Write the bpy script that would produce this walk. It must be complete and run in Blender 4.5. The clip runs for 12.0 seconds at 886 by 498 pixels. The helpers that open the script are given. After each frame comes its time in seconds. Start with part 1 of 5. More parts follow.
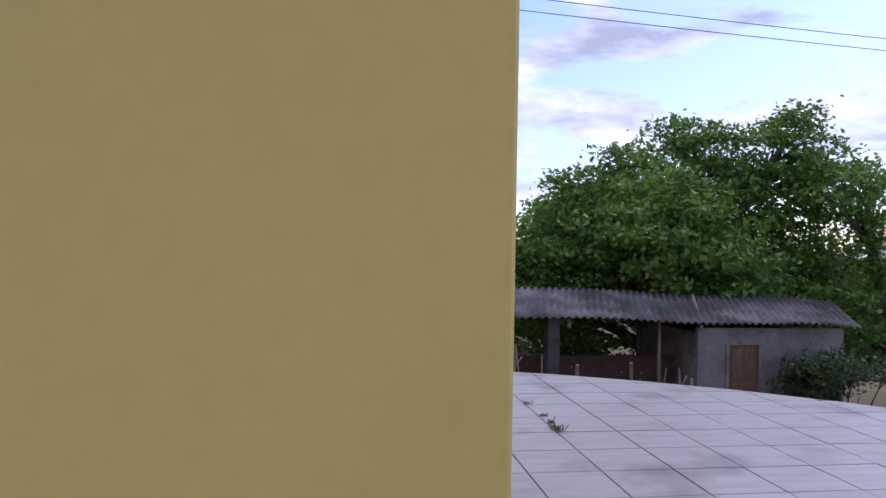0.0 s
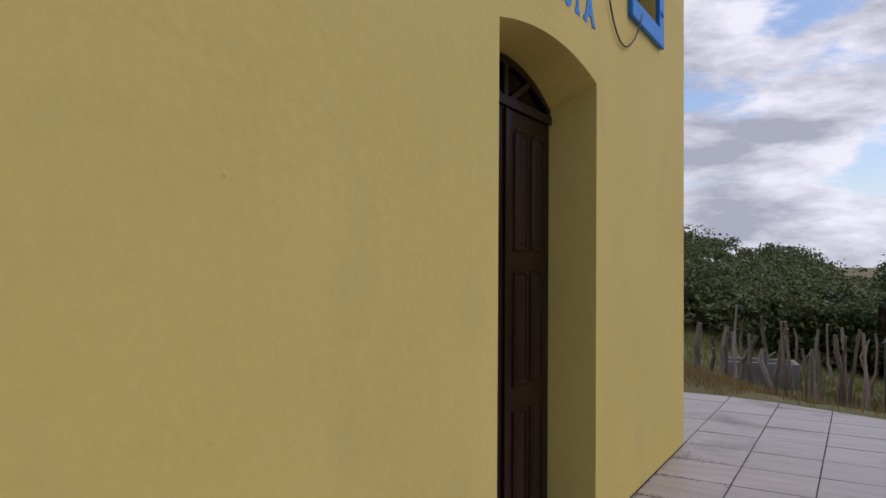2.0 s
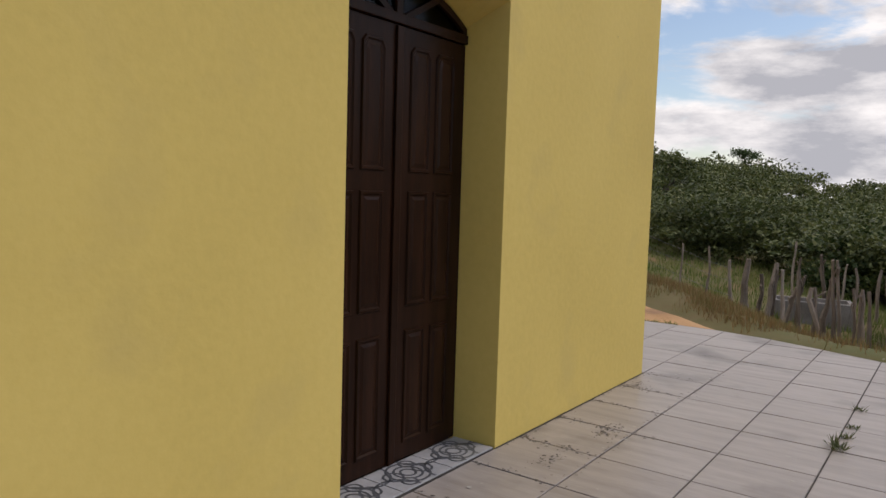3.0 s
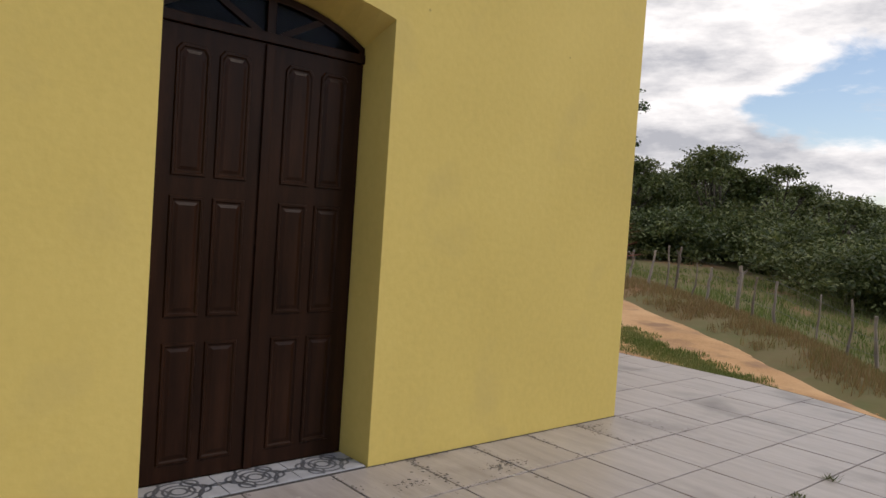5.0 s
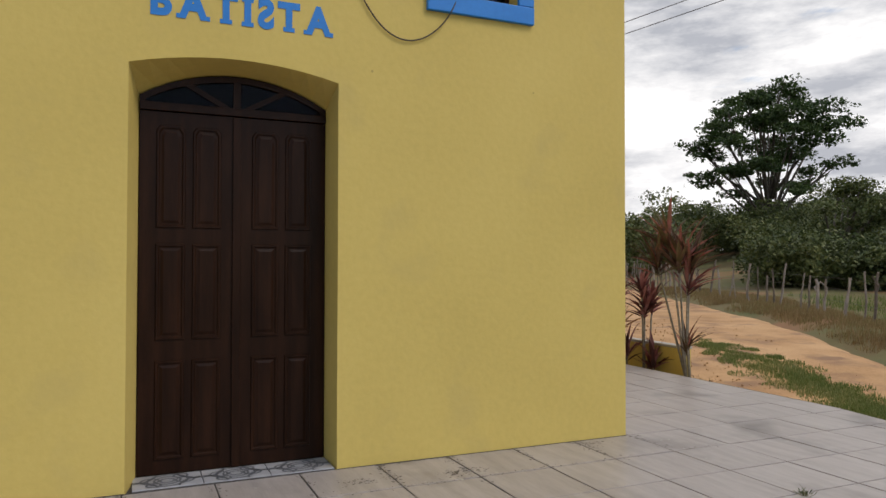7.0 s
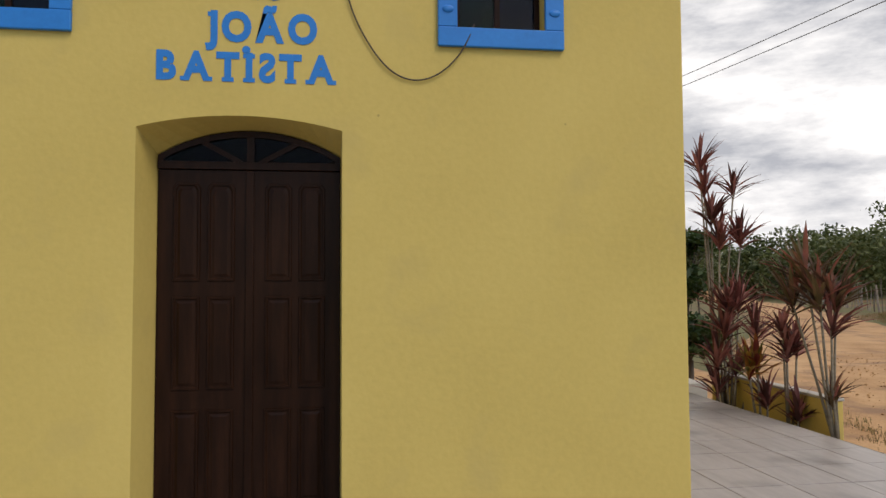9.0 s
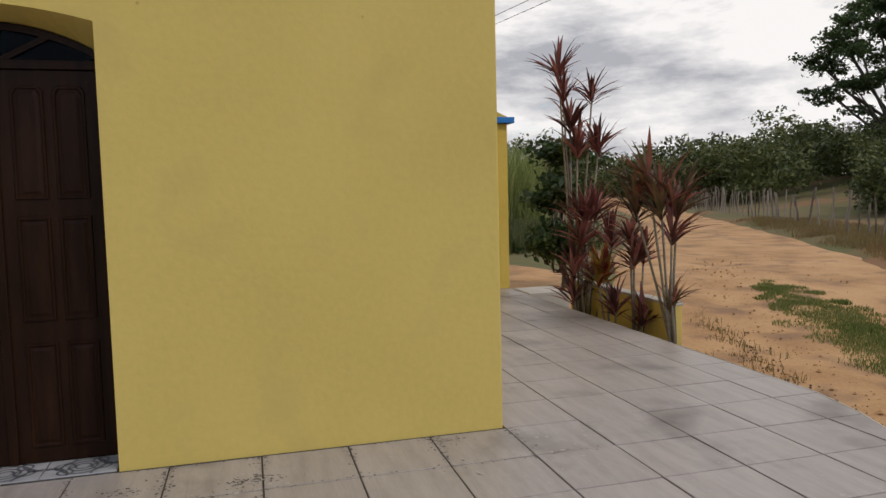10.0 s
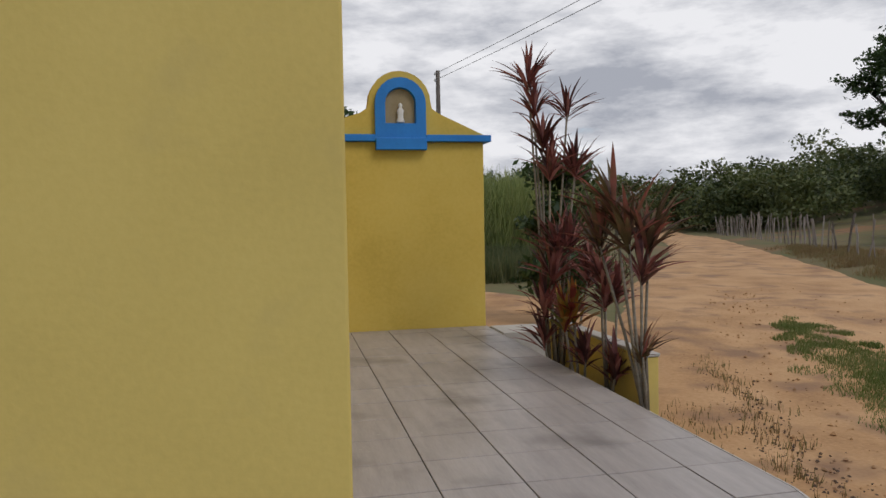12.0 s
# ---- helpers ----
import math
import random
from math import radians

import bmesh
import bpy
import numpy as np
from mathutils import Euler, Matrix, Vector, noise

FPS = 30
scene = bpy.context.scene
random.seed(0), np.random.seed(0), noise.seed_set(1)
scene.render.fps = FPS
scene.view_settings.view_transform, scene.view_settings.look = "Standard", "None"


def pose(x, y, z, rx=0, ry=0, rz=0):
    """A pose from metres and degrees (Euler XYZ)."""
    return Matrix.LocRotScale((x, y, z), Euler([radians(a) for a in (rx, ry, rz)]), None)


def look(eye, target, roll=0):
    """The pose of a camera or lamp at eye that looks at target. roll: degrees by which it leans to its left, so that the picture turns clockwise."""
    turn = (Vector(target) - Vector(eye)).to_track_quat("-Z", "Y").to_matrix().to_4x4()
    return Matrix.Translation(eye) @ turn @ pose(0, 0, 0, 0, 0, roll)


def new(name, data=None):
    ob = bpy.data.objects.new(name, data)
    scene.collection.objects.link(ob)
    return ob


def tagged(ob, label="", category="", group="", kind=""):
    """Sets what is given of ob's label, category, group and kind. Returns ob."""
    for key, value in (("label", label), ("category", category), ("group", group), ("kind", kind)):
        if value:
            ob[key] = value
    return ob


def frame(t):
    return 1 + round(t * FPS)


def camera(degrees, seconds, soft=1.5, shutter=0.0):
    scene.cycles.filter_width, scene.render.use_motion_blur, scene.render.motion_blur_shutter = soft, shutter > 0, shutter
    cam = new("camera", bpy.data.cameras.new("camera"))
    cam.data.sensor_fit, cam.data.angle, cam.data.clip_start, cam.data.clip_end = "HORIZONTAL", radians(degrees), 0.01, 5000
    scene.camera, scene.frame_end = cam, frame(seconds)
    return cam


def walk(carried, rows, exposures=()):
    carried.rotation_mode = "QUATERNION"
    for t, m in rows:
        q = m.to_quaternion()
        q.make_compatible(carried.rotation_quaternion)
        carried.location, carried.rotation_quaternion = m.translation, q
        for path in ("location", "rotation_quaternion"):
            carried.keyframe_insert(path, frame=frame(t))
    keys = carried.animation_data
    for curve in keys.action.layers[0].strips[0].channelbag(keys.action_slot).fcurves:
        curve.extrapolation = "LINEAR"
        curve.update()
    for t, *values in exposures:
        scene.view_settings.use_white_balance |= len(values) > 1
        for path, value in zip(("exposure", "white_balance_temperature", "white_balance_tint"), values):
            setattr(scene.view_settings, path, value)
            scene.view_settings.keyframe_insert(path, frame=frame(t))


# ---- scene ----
cam = camera(63.5, 12.0)
PATH = [
    (0, (-5.750, 0.186, 1.280), (-3.769, -0.089, 1.278), 1.0),
    (0.3, (-5.780, -0.050, 1.280), (-3.784, -0.176, 1.280), 0.9),
    (0.5, (-5.790, -0.115, 1.280), (-3.790, -0.148, 1.282), 1.2),
    (0.6, (-5.750, -0.160, 1.290), (-3.751, -0.105, 1.325), 0.8),
    (1, (-5.576, -0.384, 1.294), (-3.609, -0.027, 1.372), 2.8),
    (1.5, (-5.484, -0.712, 1.271), (-3.628, 0.019, 1.418), 0.2),
    (2, (-5.337, -1.101, 1.281), (-3.61, -0.093, 1.32), 0.4),
    (2.5, (-5.101, -1.424, 1.271), (-3.386, -0.399, 1.175), 4.4),
    (3, (-4.927, -1.797, 1.257), (-3.317, -0.622, 1.095), 1.7),
    (3.5, (-4.714, -2.055, 1.267), (-3.175, -0.786, 1.127), 1.5),
    (3.7, (-4.593, -2.17, 1.271), (-3.113, -0.84, 1.071), 2.9),
    (5.3, (-3.793, -2.952, 1.217), (-2.56, -1.377, 1.2), 1.5),
    (5.4, (-3.728, -3.01, 1.217), (-2.528, -1.411, 1.257), -2.2),
    (5.5, (-3.708, -3.087, 1.214), (-2.51, -1.487, 1.272), -0.6),
    (6, (-3.514, -3.427, 1.205), (-2.472, -1.722, 1.278), -0.2),
    (6.5, (-3.281, -3.705, 1.17), (-2.266, -1.982, 1.212), 2.6),
    (6.6, (-3.221, -3.723, 1.164), (-2.204, -2.001, 1.118), 2.3),
    (7, (-3.06, -3.9, 1.15), (-2.254, -2.07, 1.188), 0.1),
    (7.5, (-2.853, -3.969, 1.175), (-2.184, -2.086, 1.242), 0.7),
    (7.7, (-2.738, -3.954, 1.173), (-2.071, -2.07, 1.239), 0.6),
    (9.3, (-1.767, -3.914, 1.329), (-1.537, -1.93, 1.427), -0.3),
    (9.5, (-1.63, -3.84, 1.269), (-1.305, -1.867, 1.234), -0.8),
    (10, (-1.32, -3.701, 1.308), (-0.802, -1.775, 1.158), -1.4),
    (10.5, (-0.993, -3.609, 1.293), (-0.44, -1.695, 1.117), -1.6),
    (11, (-0.705, -3.387, 1.281), (-0.137, -1.476, 1.12), 0.2),
    (11.5, (-0.504, -3.199, 1.302), (0.037, -1.281, 1.132), -0.4),
    (12, (-0.232, -2.941, 1.326), (0.187, -0.987, 1.243), -1.0),
]
walk(cam, [(t, look(eye, target, roll)) for t, eye, target, roll in PATH],
     [(0, 0.16, 5400, 28), (0.5, -0.1, 5350, 28), (1.0, -0.18, 5320, 27), (1.6, -0.25, 5700, 25), (2.4, -0.18, 6500, 16), (3.5, 0.02, 6850, 15), (7.5, 0.05, 6650, 11), (9.5, 0.03, 6750, 12), (10.5, -0.3, 6750, 12), (12, -0.29, 6400, 12)])

# ---- world and sun ----
world = bpy.data.worlds.new("sky")
scene.world = world
world.use_nodes = True
wn, wl = world.node_tree.nodes, world.node_tree.links
wn.clear()
w_out = wn.new("ShaderNodeOutputWorld")
w_bg = wn.new("ShaderNodeBackground")
w_sky = wn.new("ShaderNodeTexSky")
w_sky.sky_type, w_sky.sun_disc = "NISHITA", False
w_sky.sun_elevation, w_sky.sun_rotation = radians(48), radians(145)
w_co = wn.new("ShaderNodeTexCoord")
w_map = wn.new("ShaderNodeMapping")
w_map.inputs["Scale"].default_value = (1.0, 1.0, 3.2)
w_map.inputs["Location"].default_value = (0.35, 1.7, 0.0)
w_noise = wn.new("ShaderNodeTexNoise")
w_noise.inputs["Scale"].default_value, w_noise.inputs["Detail"].default_value = 3.2, 12.0
w_noise.inputs["Roughness"].default_value = 0.56
w_noise.inputs["Distortion"].default_value = 0.25
w_mask = wn.new("ShaderNodeMapRange")
w_mask.interpolation_type = "SMOOTHSTEP"
w_mask.inputs["From Min"].default_value, w_mask.inputs["From Max"].default_value = 0.405, 0.505
w_n2 = wn.new("ShaderNodeTexNoise")
w_n2.inputs["Scale"].default_value, w_n2.inputs["Detail"].default_value = 4.6, 12.0
w_n2.inputs["Roughness"].default_value = 0.6
w_tone = wn.new("ShaderNodeValToRGB")
w_tone.color_ramp.elements[0].position, w_tone.color_ramp.elements[0].color = 0.37, (0.47, 0.495, 0.55, 1)
w_tone.color_ramp.elements[1].position, w_tone.color_ramp.elements[1].color = 0.58, (1.02, 1.025, 1.035, 1)
w_gain = wn.new("ShaderNodeVectorMath")
w_gain.operation = "SCALE"
w_gain.inputs["Scale"].default_value = 0.15
w_mix = wn.new("ShaderNodeMix")
w_mix.data_type = "RGBA"
wl.new(w_co.outputs["Generated"], w_map.inputs["Vector"])
wl.new(w_map.outputs["Vector"], w_noise.inputs["Vector"])
wl.new(w_map.outputs["Vector"], w_n2.inputs["Vector"])
# the cover closes towards the north
w_side = wn.new("ShaderNodeVectorMath")
w_side.operation = "DOT_PRODUCT"
w_side.inputs[1].default_value = (0.0, 0.20, 0.0)
wl.new(w_co.outputs["Generated"], w_side.inputs[0])
w_sum = wn.new("ShaderNodeMath")
wl.new(w_noise.outputs["Fac"], w_sum.inputs[0])
wl.new(w_side.outputs["Value"], w_sum.inputs[1])
wl.new(w_sum.outputs["Value"], w_mask.inputs["Value"])
wl.new(w_n2.outputs["Fac"], w_tone.inputs["Fac"])
wl.new(w_sky.outputs["Color"], w_gain.inputs[0])
wl.new(w_mask.outputs["Result"], w_mix.inputs["Factor"])
wl.new(w_gain.outputs["Vector"], w_mix.inputs["A"])
wl.new(w_tone.outputs["Color"], w_mix.inputs["B"])
wl.new(w_mix.outputs["Result"], w_bg.inputs["Color"])
w_bg.inputs["Strength"].default_value = 1.0
wl.new(w_bg.outputs["Background"], w_out.inputs["Surface"])

sun = new("sun", bpy.data.lights.new("sun", "SUN"))
sun.data.energy, sun.data.angle, sun.data.color = 1.1, radians(20), (1.0, 0.94, 0.86)
sun.matrix_world = look((17, -24, 33), (0, 0, 0))


# ---- materials ----
def material(name, colours, rough=0.8, scale=4.0, fine=60.0, bump=0.2, depth=0.004, metal=0.0, island=0.0, piece=0.0, spec=0.4, stretch=(1, 1, 1), detail=6.0, spots=None, placed=False, pits=False):
    """A surface whose colour wanders between two colours at a large and a fine scale, with relief."""
    m = bpy.data.materials.new(name)
    m.use_nodes = True
    nt = m.node_tree
    n, l = nt.nodes, nt.links
    b = n["Principled BSDF"]
    b.inputs["Roughness"].default_value, b.inputs["Metallic"].default_value = rough, metal
    b.inputs["Specular IOR Level"].default_value = spec
    co = n.new("ShaderNodeTexCoord")
    mp = n.new("ShaderNodeMapping")
    mp.inputs["Scale"].default_value = stretch
    where = n.new("ShaderNodeNewGeometry").outputs["Position"] if placed else co.outputs["Object"]
    l.new(where, mp.inputs["Vector"])
    big = n.new("ShaderNodeTexNoise")
    big.inputs["Scale"].default_value, big.inputs["Detail"].default_value = scale, detail
    small = n.new("ShaderNodeTexNoise")
    small.inputs["Scale"].default_value, small.inputs["Detail"].default_value = fine, 4.0
    l.new(mp.outputs["Vector"], big.inputs["Vector"])
    l.new(mp.outputs["Vector"], small.inputs["Vector"])
    add = n.new("ShaderNodeMath")
    add.operation = "MULTIPLY_ADD"
    l.new(small.outputs["Fac"], add.inputs[0])
    add.inputs[1].default_value = 0.45
    l.new(big.outputs["Fac"], add.inputs[2])
    fac = add.outputs[0]
    if island or piece:
        src = n.new("ShaderNodeNewGeometry") if island else n.new("ShaderNodeObjectInfo")
        more = n.new("ShaderNodeMath")
        more.operation = "MULTIPLY_ADD"
        l.new(src.outputs["Random Per Island" if island else "Random"], more.inputs[0])
        more.inputs[1].default_value = island or piece
        l.new(fac, more.inputs[2])
        less = n.new("ShaderNodeMath")
        less.operation = "SUBTRACT"
        l.new(more.outputs[0], less.inputs[0])
        less.inputs[1].default_value = (island or piece) / 2
        fac = less.outputs[0]
    ramp = n.new("ShaderNodeValToRGB")
    el = ramp.color_ramp.elements
    while len(el) < len(colours):
        el.new(0.5)
    for i, c in enumerate(colours):
        el[i].position = 0.45 + 0.5 * i / max(1, len(colours) - 1)
        el[i].color = (*c, 1)
    l.new(fac, ramp.inputs["Fac"])
    col = ramp.outputs["Color"]
    if spots:
        tone, size, low, high = spots
        sn = n.new("ShaderNodeTexNoise")
        sn.inputs["Scale"].default_value, sn.inputs["Detail"].default_value = size, 5.0
        l.new(where, sn.inputs["Vector"])
        rg = n.new("ShaderNodeMapRange")
        rg.inputs["From Min"].default_value, rg.inputs["From Max"].default_value = low, high
        l.new(sn.outputs["Fac"], rg.inputs["Value"])
        mx = n.new("ShaderNodeMix")
        mx.data_type = "RGBA"
        l.new(rg.outputs["Result"], mx.inputs["Factor"])
        l.new(col, mx.inputs["A"])
        mx.inputs["B"].default_value = (*tone, 1)
        col = mx.outputs["Result"]
    if pits:
        vo = n.new("ShaderNodeTexVoronoi")
        vo.inputs["Scale"].default_value = 2.3
        l.new(where, vo.inputs["Vector"])
        pr = n.new("ShaderNodeMapRange")
        pr.inputs["From Min"].default_value, pr.inputs["From Max"].default_value = 0.032, 0.016
        l.new(vo.outputs["Distance"], pr.inputs["Value"])
        px = n.new("ShaderNodeMix")
        px.data_type = "RGBA"
        l.new(pr.outputs["Result"], px.inputs["Factor"])
        l.new(col, px.inputs["A"])
        px.inputs["B"].default_value = (0.22, 0.15, 0.05, 1)
        col = px.outputs["Result"]
    l.new(col, b.inputs["Base Color"])
    if bump:
        bp = n.new("ShaderNodeBump")
        bp.inputs["Strength"].default_value, bp.inputs["Distance"].default_value = bump, depth
        l.new(fac, bp.inputs["Height"])
        l.new(bp.outputs["Normal"], b.inputs["Normal"])
    return m


def leafy(name, colours, through_light=0.35, island=0.5, scale=0.6):
    """A leaf that lets part of the light through."""
    m = material(name, colours, rough=0.55, scale=scale, fine=8, bump=0, island=island)
    n, l = m.node_tree.nodes, m.node_tree.links
    b = n["Principled BSDF"]
    tr = n.new("ShaderNodeBsdfTranslucent")
    mx = n.new("ShaderNodeMixShader")
    mx.inputs["Fac"].default_value = through_light
    l.new(b.inputs["Base Color"].links[0].from_socket, tr.inputs["Color"])
    l.new(b.outputs["BSDF"], mx.inputs[1])
    l.new(tr.outputs["BSDF"], mx.inputs[2])
    l.new(mx.outputs["Shader"], n["Material Output"].inputs["Surface"])
    return m


YELLOW = material("yellow_wall_paint", [(0.555, 0.412, 0.108), (0.61, 0.455, 0.122), (0.65, 0.49, 0.138)], rough=0.75, scale=0.9, fine=26, bump=0.5, depth=0.006, spots=((0.53, 0.40, 0.125), 2.2, 0.56, 0.82), pits=True)
YELLOW_DEEP = material("deep_yellow_paint", [(0.52, 0.37, 0.06), (0.60, 0.43, 0.08), (0.64, 0.47, 0.10)], rough=0.75, scale=1.2, fine=26, bump=0.4, depth=0.005)
BLUE = material("blue_gloss_paint", [(0.012, 0.16, 0.50), (0.02, 0.22, 0.62)], rough=0.45, scale=3, fine=40, bump=0.2, depth=0.003)
WOOD = material("dark_varnished_wood", [(0.011, 0.0044, 0.0023), (0.019, 0.0076, 0.0038), (0.030, 0.012, 0.006)], rough=0.34, spec=0.1, scale=3, fine=30, bump=0.2, depth=0.002, stretch=(6, 6, 0.6))
TILE = material("grey_wood_effect_tile", [(0.305, 0.268, 0.24), (0.365, 0.322, 0.292), (0.42, 0.375, 0.342)], rough=0.40, scale=2.0, fine=14, bump=0.06, depth=0.002, piece=0.10, stretch=(7, 0.9, 1), spots=((0.17, 0.148, 0.13), 1.5, 0.54, 0.74), placed=True)
GROUT = material("dark_grout", [(0.04, 0.034, 0.03), (0.09, 0.08, 0.07)], rough=0.9, scale=5, fine=40)
MOULD = material("dark_mould", [(0.10, 0.088, 0.078), (0.17, 0.15, 0.135)], rough=0.8, scale=6, fine=60)
CONCRETE = material("weathered_concrete", [(0.14, 0.125, 0.11), (0.22, 0.20, 0.18), (0.30, 0.28, 0.26)], rough=0.9, scale=2, fine=30, bump=0.5, depth=0.01)
LIME = material("pale_cement_edge", [(0.40, 0.375, 0.335), (0.52, 0.49, 0.44)], rough=0.85, scale=3, fine=40, bump=0.3)
DIRT = material("orange_dirt_road", [(0.30, 0.158, 0.068), (0.45, 0.258, 0.115), (0.55, 0.335, 0.165)], rough=0.95, scale=0.9, fine=22, bump=0.6, depth=0.016, detail=12, spots=((0.27, 0.155, 0.085), 1.3, 0.52, 0.68))
GROUND = material("dry_grass_and_soil", [(0.16, 0.10, 0.048), (0.14, 0.115, 0.045), (0.10, 0.11, 0.034)], rough=0.95, scale=0.25, fine=3, bump=0.6, depth=0.04, detail=10, spots=((0.24, 0.12, 0.055), 0.16, 0.56, 0.68))
SOIL = material("dark_planter_soil", [(0.07, 0.045, 0.03), (0.15, 0.095, 0.06)], rough=0.95, scale=5, fine=30, bump=0.8, depth=0.02)
BARK = material("grey_brown_bark", [(0.05, 0.04, 0.032), (0.10, 0.082, 0.066), (0.16, 0.135, 0.11)], rough=0.95, scale=2, fine=18, bump=0.8, depth=0.02, stretch=(3, 3, 0.7), piece=0.25)
STICK = material("weathered_fence_wood", [(0.10, 0.078, 0.06), (0.21, 0.17, 0.135), (0.34, 0.285, 0.235)], rough=0.95, scale=2, fine=25, bump=0.7, depth=0.01, stretch=(4, 4, 0.6), piece=0.4)
LEAF = leafy("bright_tree_leaf", [(0.065, 0.135, 0.018), (0.125, 0.235, 0.034), (0.20, 0.32, 0.055)])
LEAF_DARK = leafy("dark_tree_leaf", [(0.022, 0.045, 0.013), (0.045, 0.08, 0.022), (0.08, 0.12, 0.036)])
LEAF_FAR = leafy("far_wood_leaf", [(0.039, 0.058, 0.017), (0.09, 0.114, 0.032), (0.175, 0.188, 0.063)], through_light=0.25, scale=0.09)
GRASS = leafy("green_grass", [(0.085, 0.13, 0.025), (0.15, 0.20, 0.045), (0.25, 0.25, 0.09)])
SCRUB = leafy("dark_weed_leaf", [(0.05, 0.07, 0.02), (0.09, 0.11, 0.035), (0.15, 0.14, 0.055)])
GRASS_TALL = leafy("light_cane_grass", [(0.13, 0.17, 0.045), (0.23, 0.27, 0.075), (0.34, 0.36, 0.13)])
GRASS_DRY = leafy("dry_grass", [(0.19, 0.125, 0.05), (0.29, 0.19, 0.085), (0.21, 0.18, 0.065)])
RED_LEAF = leafy("red_cordyline_leaf", [(0.085, 0.034, 0.028), (0.20, 0.060, 0.052), (0.40, 0.17, 0.14)], island=0.7, scale=3)
GREEN_RED_LEAF = leafy("green_red_leaf", [(0.10, 0.05, 0.03), (0.13, 0.10, 0.04), (0.34, 0.11, 0.08)], island=0.9, scale=3)
YELLOW_LEAF = leafy("yellow_variegated_leaf", [(0.18, 0.03, 0.02), (0.42, 0.20, 0.03), (0.16, 0.14, 0.03)], island=0.9, scale=3)
CANE = material("ringed_cane_stem", [(0.16, 0.13, 0.09), (0.28, 0.24, 0.18)], rough=0.8, scale=6, fine=40, bump=0.5, stretch=(1, 1, 6))
ROOF = material("mossy_corrugated_roofing", [(0.035, 0.031, 0.031), (0.085, 0.076, 0.076), (0.20, 0.182, 0.176)], rough=0.95, scale=1.3, fine=12, bump=0.4, depth=0.01, detail=9)
PLASTER = material("stained_grey_plaster", [(0.07, 0.06, 0.058), (0.17, 0.15, 0.145), (0.27, 0.24, 0.235)], rough=0.95, scale=1.1, fine=14, bump=0.5, depth=0.01)
# darker plaster for the shed pillars: their shade is put into the colour
PLASTER_SHADED = material("shaded_grey_plaster", [(0.035, 0.03, 0.028), (0.075, 0.065, 0.06), (0.11, 0.095, 0.09)], rough=0.95, scale=1.5, fine=14, bump=0.5, depth=0.01)
DOOR_BROWN = material("faded_brown_door_paint", [(0.10, 0.05, 0.03), (0.20, 0.10, 0.06)], rough=0.7, scale=2, fine=20, stretch=(4, 4, 1))
DARK = material("dark_interior", [(0.02, 0.018, 0.016), (0.035, 0.03, 0.028)], rough=0.9)
CABLE = material("black_cable", [(0.04, 0.03, 0.02), (0.08, 0.06, 0.04)], rough=0.6)
WIRE = material("grey_power_wire", [(0.16, 0.16, 0.17), (0.22, 0.22, 0.23)], rough=0.5, metal=0.6)
WHITE = material("white_figure_paint", [(0.62, 0.60, 0.56), (0.74, 0.72, 0.68)], rough=0.6, scale=8)
NICHE = material("ochre_niche_plaster", [(0.26, 0.20, 0.11), (0.36, 0.29, 0.17)], rough=0.85, scale=5)
PATTERN_DARK = material("dark_pattern_glaze", [(0.07, 0.075, 0.085), (0.12, 0.125, 0.135)], rough=0.3, scale=20)
PATTERN_LIGHT = material("pale_pattern_glaze", [(0.34, 0.34, 0.35), (0.46, 0.46, 0.47)], rough=0.3, scale=8, fine=50)
BRICK = material("red_hollow_brick", [(0.05, 0.028, 0.02), (0.10, 0.052, 0.036)], rough=0.95, scale=4, fine=30, bump=0.5)


def glass(name, tint, rough=0.08):
    m = bpy.data.materials.new(name)
    m.use_nodes = True
    b = m.node_tree.nodes["Principled BSDF"]
    b.inputs["Base Color"].default_value = (*tint, 1)
    b.inputs["Transmission Weight"].default_value = 1.0
    b.inputs["Roughness"].default_value = rough
    b.inputs["IOR"].default_value = 1.3
    return m


GLASS_GREEN = glass("green_glass", (0.03, 0.20, 0.09))
GLASS_BLUE = glass("blue_glass", (0.03, 0.05, 0.16))
GLASS_CLEAR = glass("clear_glass", (0.05, 0.065, 0.06), 0.12)
GLASS_CLEAR.node_tree.nodes["Principled BSDF"].inputs["IOR"].default_value = 1.16


# ---- mesh helpers ----
def mesh_object(name, bm, mat, smooth=False):
    me = bpy.data.meshes.new(name)
    bmesh.ops.recalc_face_normals(bm, faces=bm.faces)
    bm.to_mesh(me)
    bm.free()
    for mt in (mat if isinstance(mat, (list, tuple)) else [mat]):
        me.materials.append(mt)
    if smooth:
        me.polygons.foreach_set("use_smooth", [True] * len(me.polygons))
    return new(name, me)


def part(name, bm, mat, parent, label="", smooth=False):
    ob = mesh_object(name, bm, mat, smooth)
    ob.parent = parent
    if label:
        tagged(ob, label)
    return ob


def raw(name, verts, faces, mat, parent=None, smooth=False):
    me = bpy.data.meshes.new(name)
    me.from_pydata(verts, [], faces)
    me.materials.append(mat)
    if smooth:
        me.polygons.foreach_set("use_smooth", [True] * len(me.polygons))
    me.update()
    ob = new(name, me)
    ob.parent = parent
    return ob


def box(bm, x0, x1, y0, y1, z0, z1, bevel=0.0):
    m = Matrix.LocRotScale(((x0 + x1) / 2, (y0 + y1) / 2, (z0 + z1) / 2), None, (x1 - x0, y1 - y0, z1 - z0))
    made = bmesh.ops.create_cube(bm, size=1, matrix=m)["verts"]
    if bevel:
        edges = list({e for v in made for e in v.link_edges})
        bmesh.ops.bevel(bm, geom=edges, offset=bevel, segments=2, affect="EDGES", profile=0.5)
    return bm


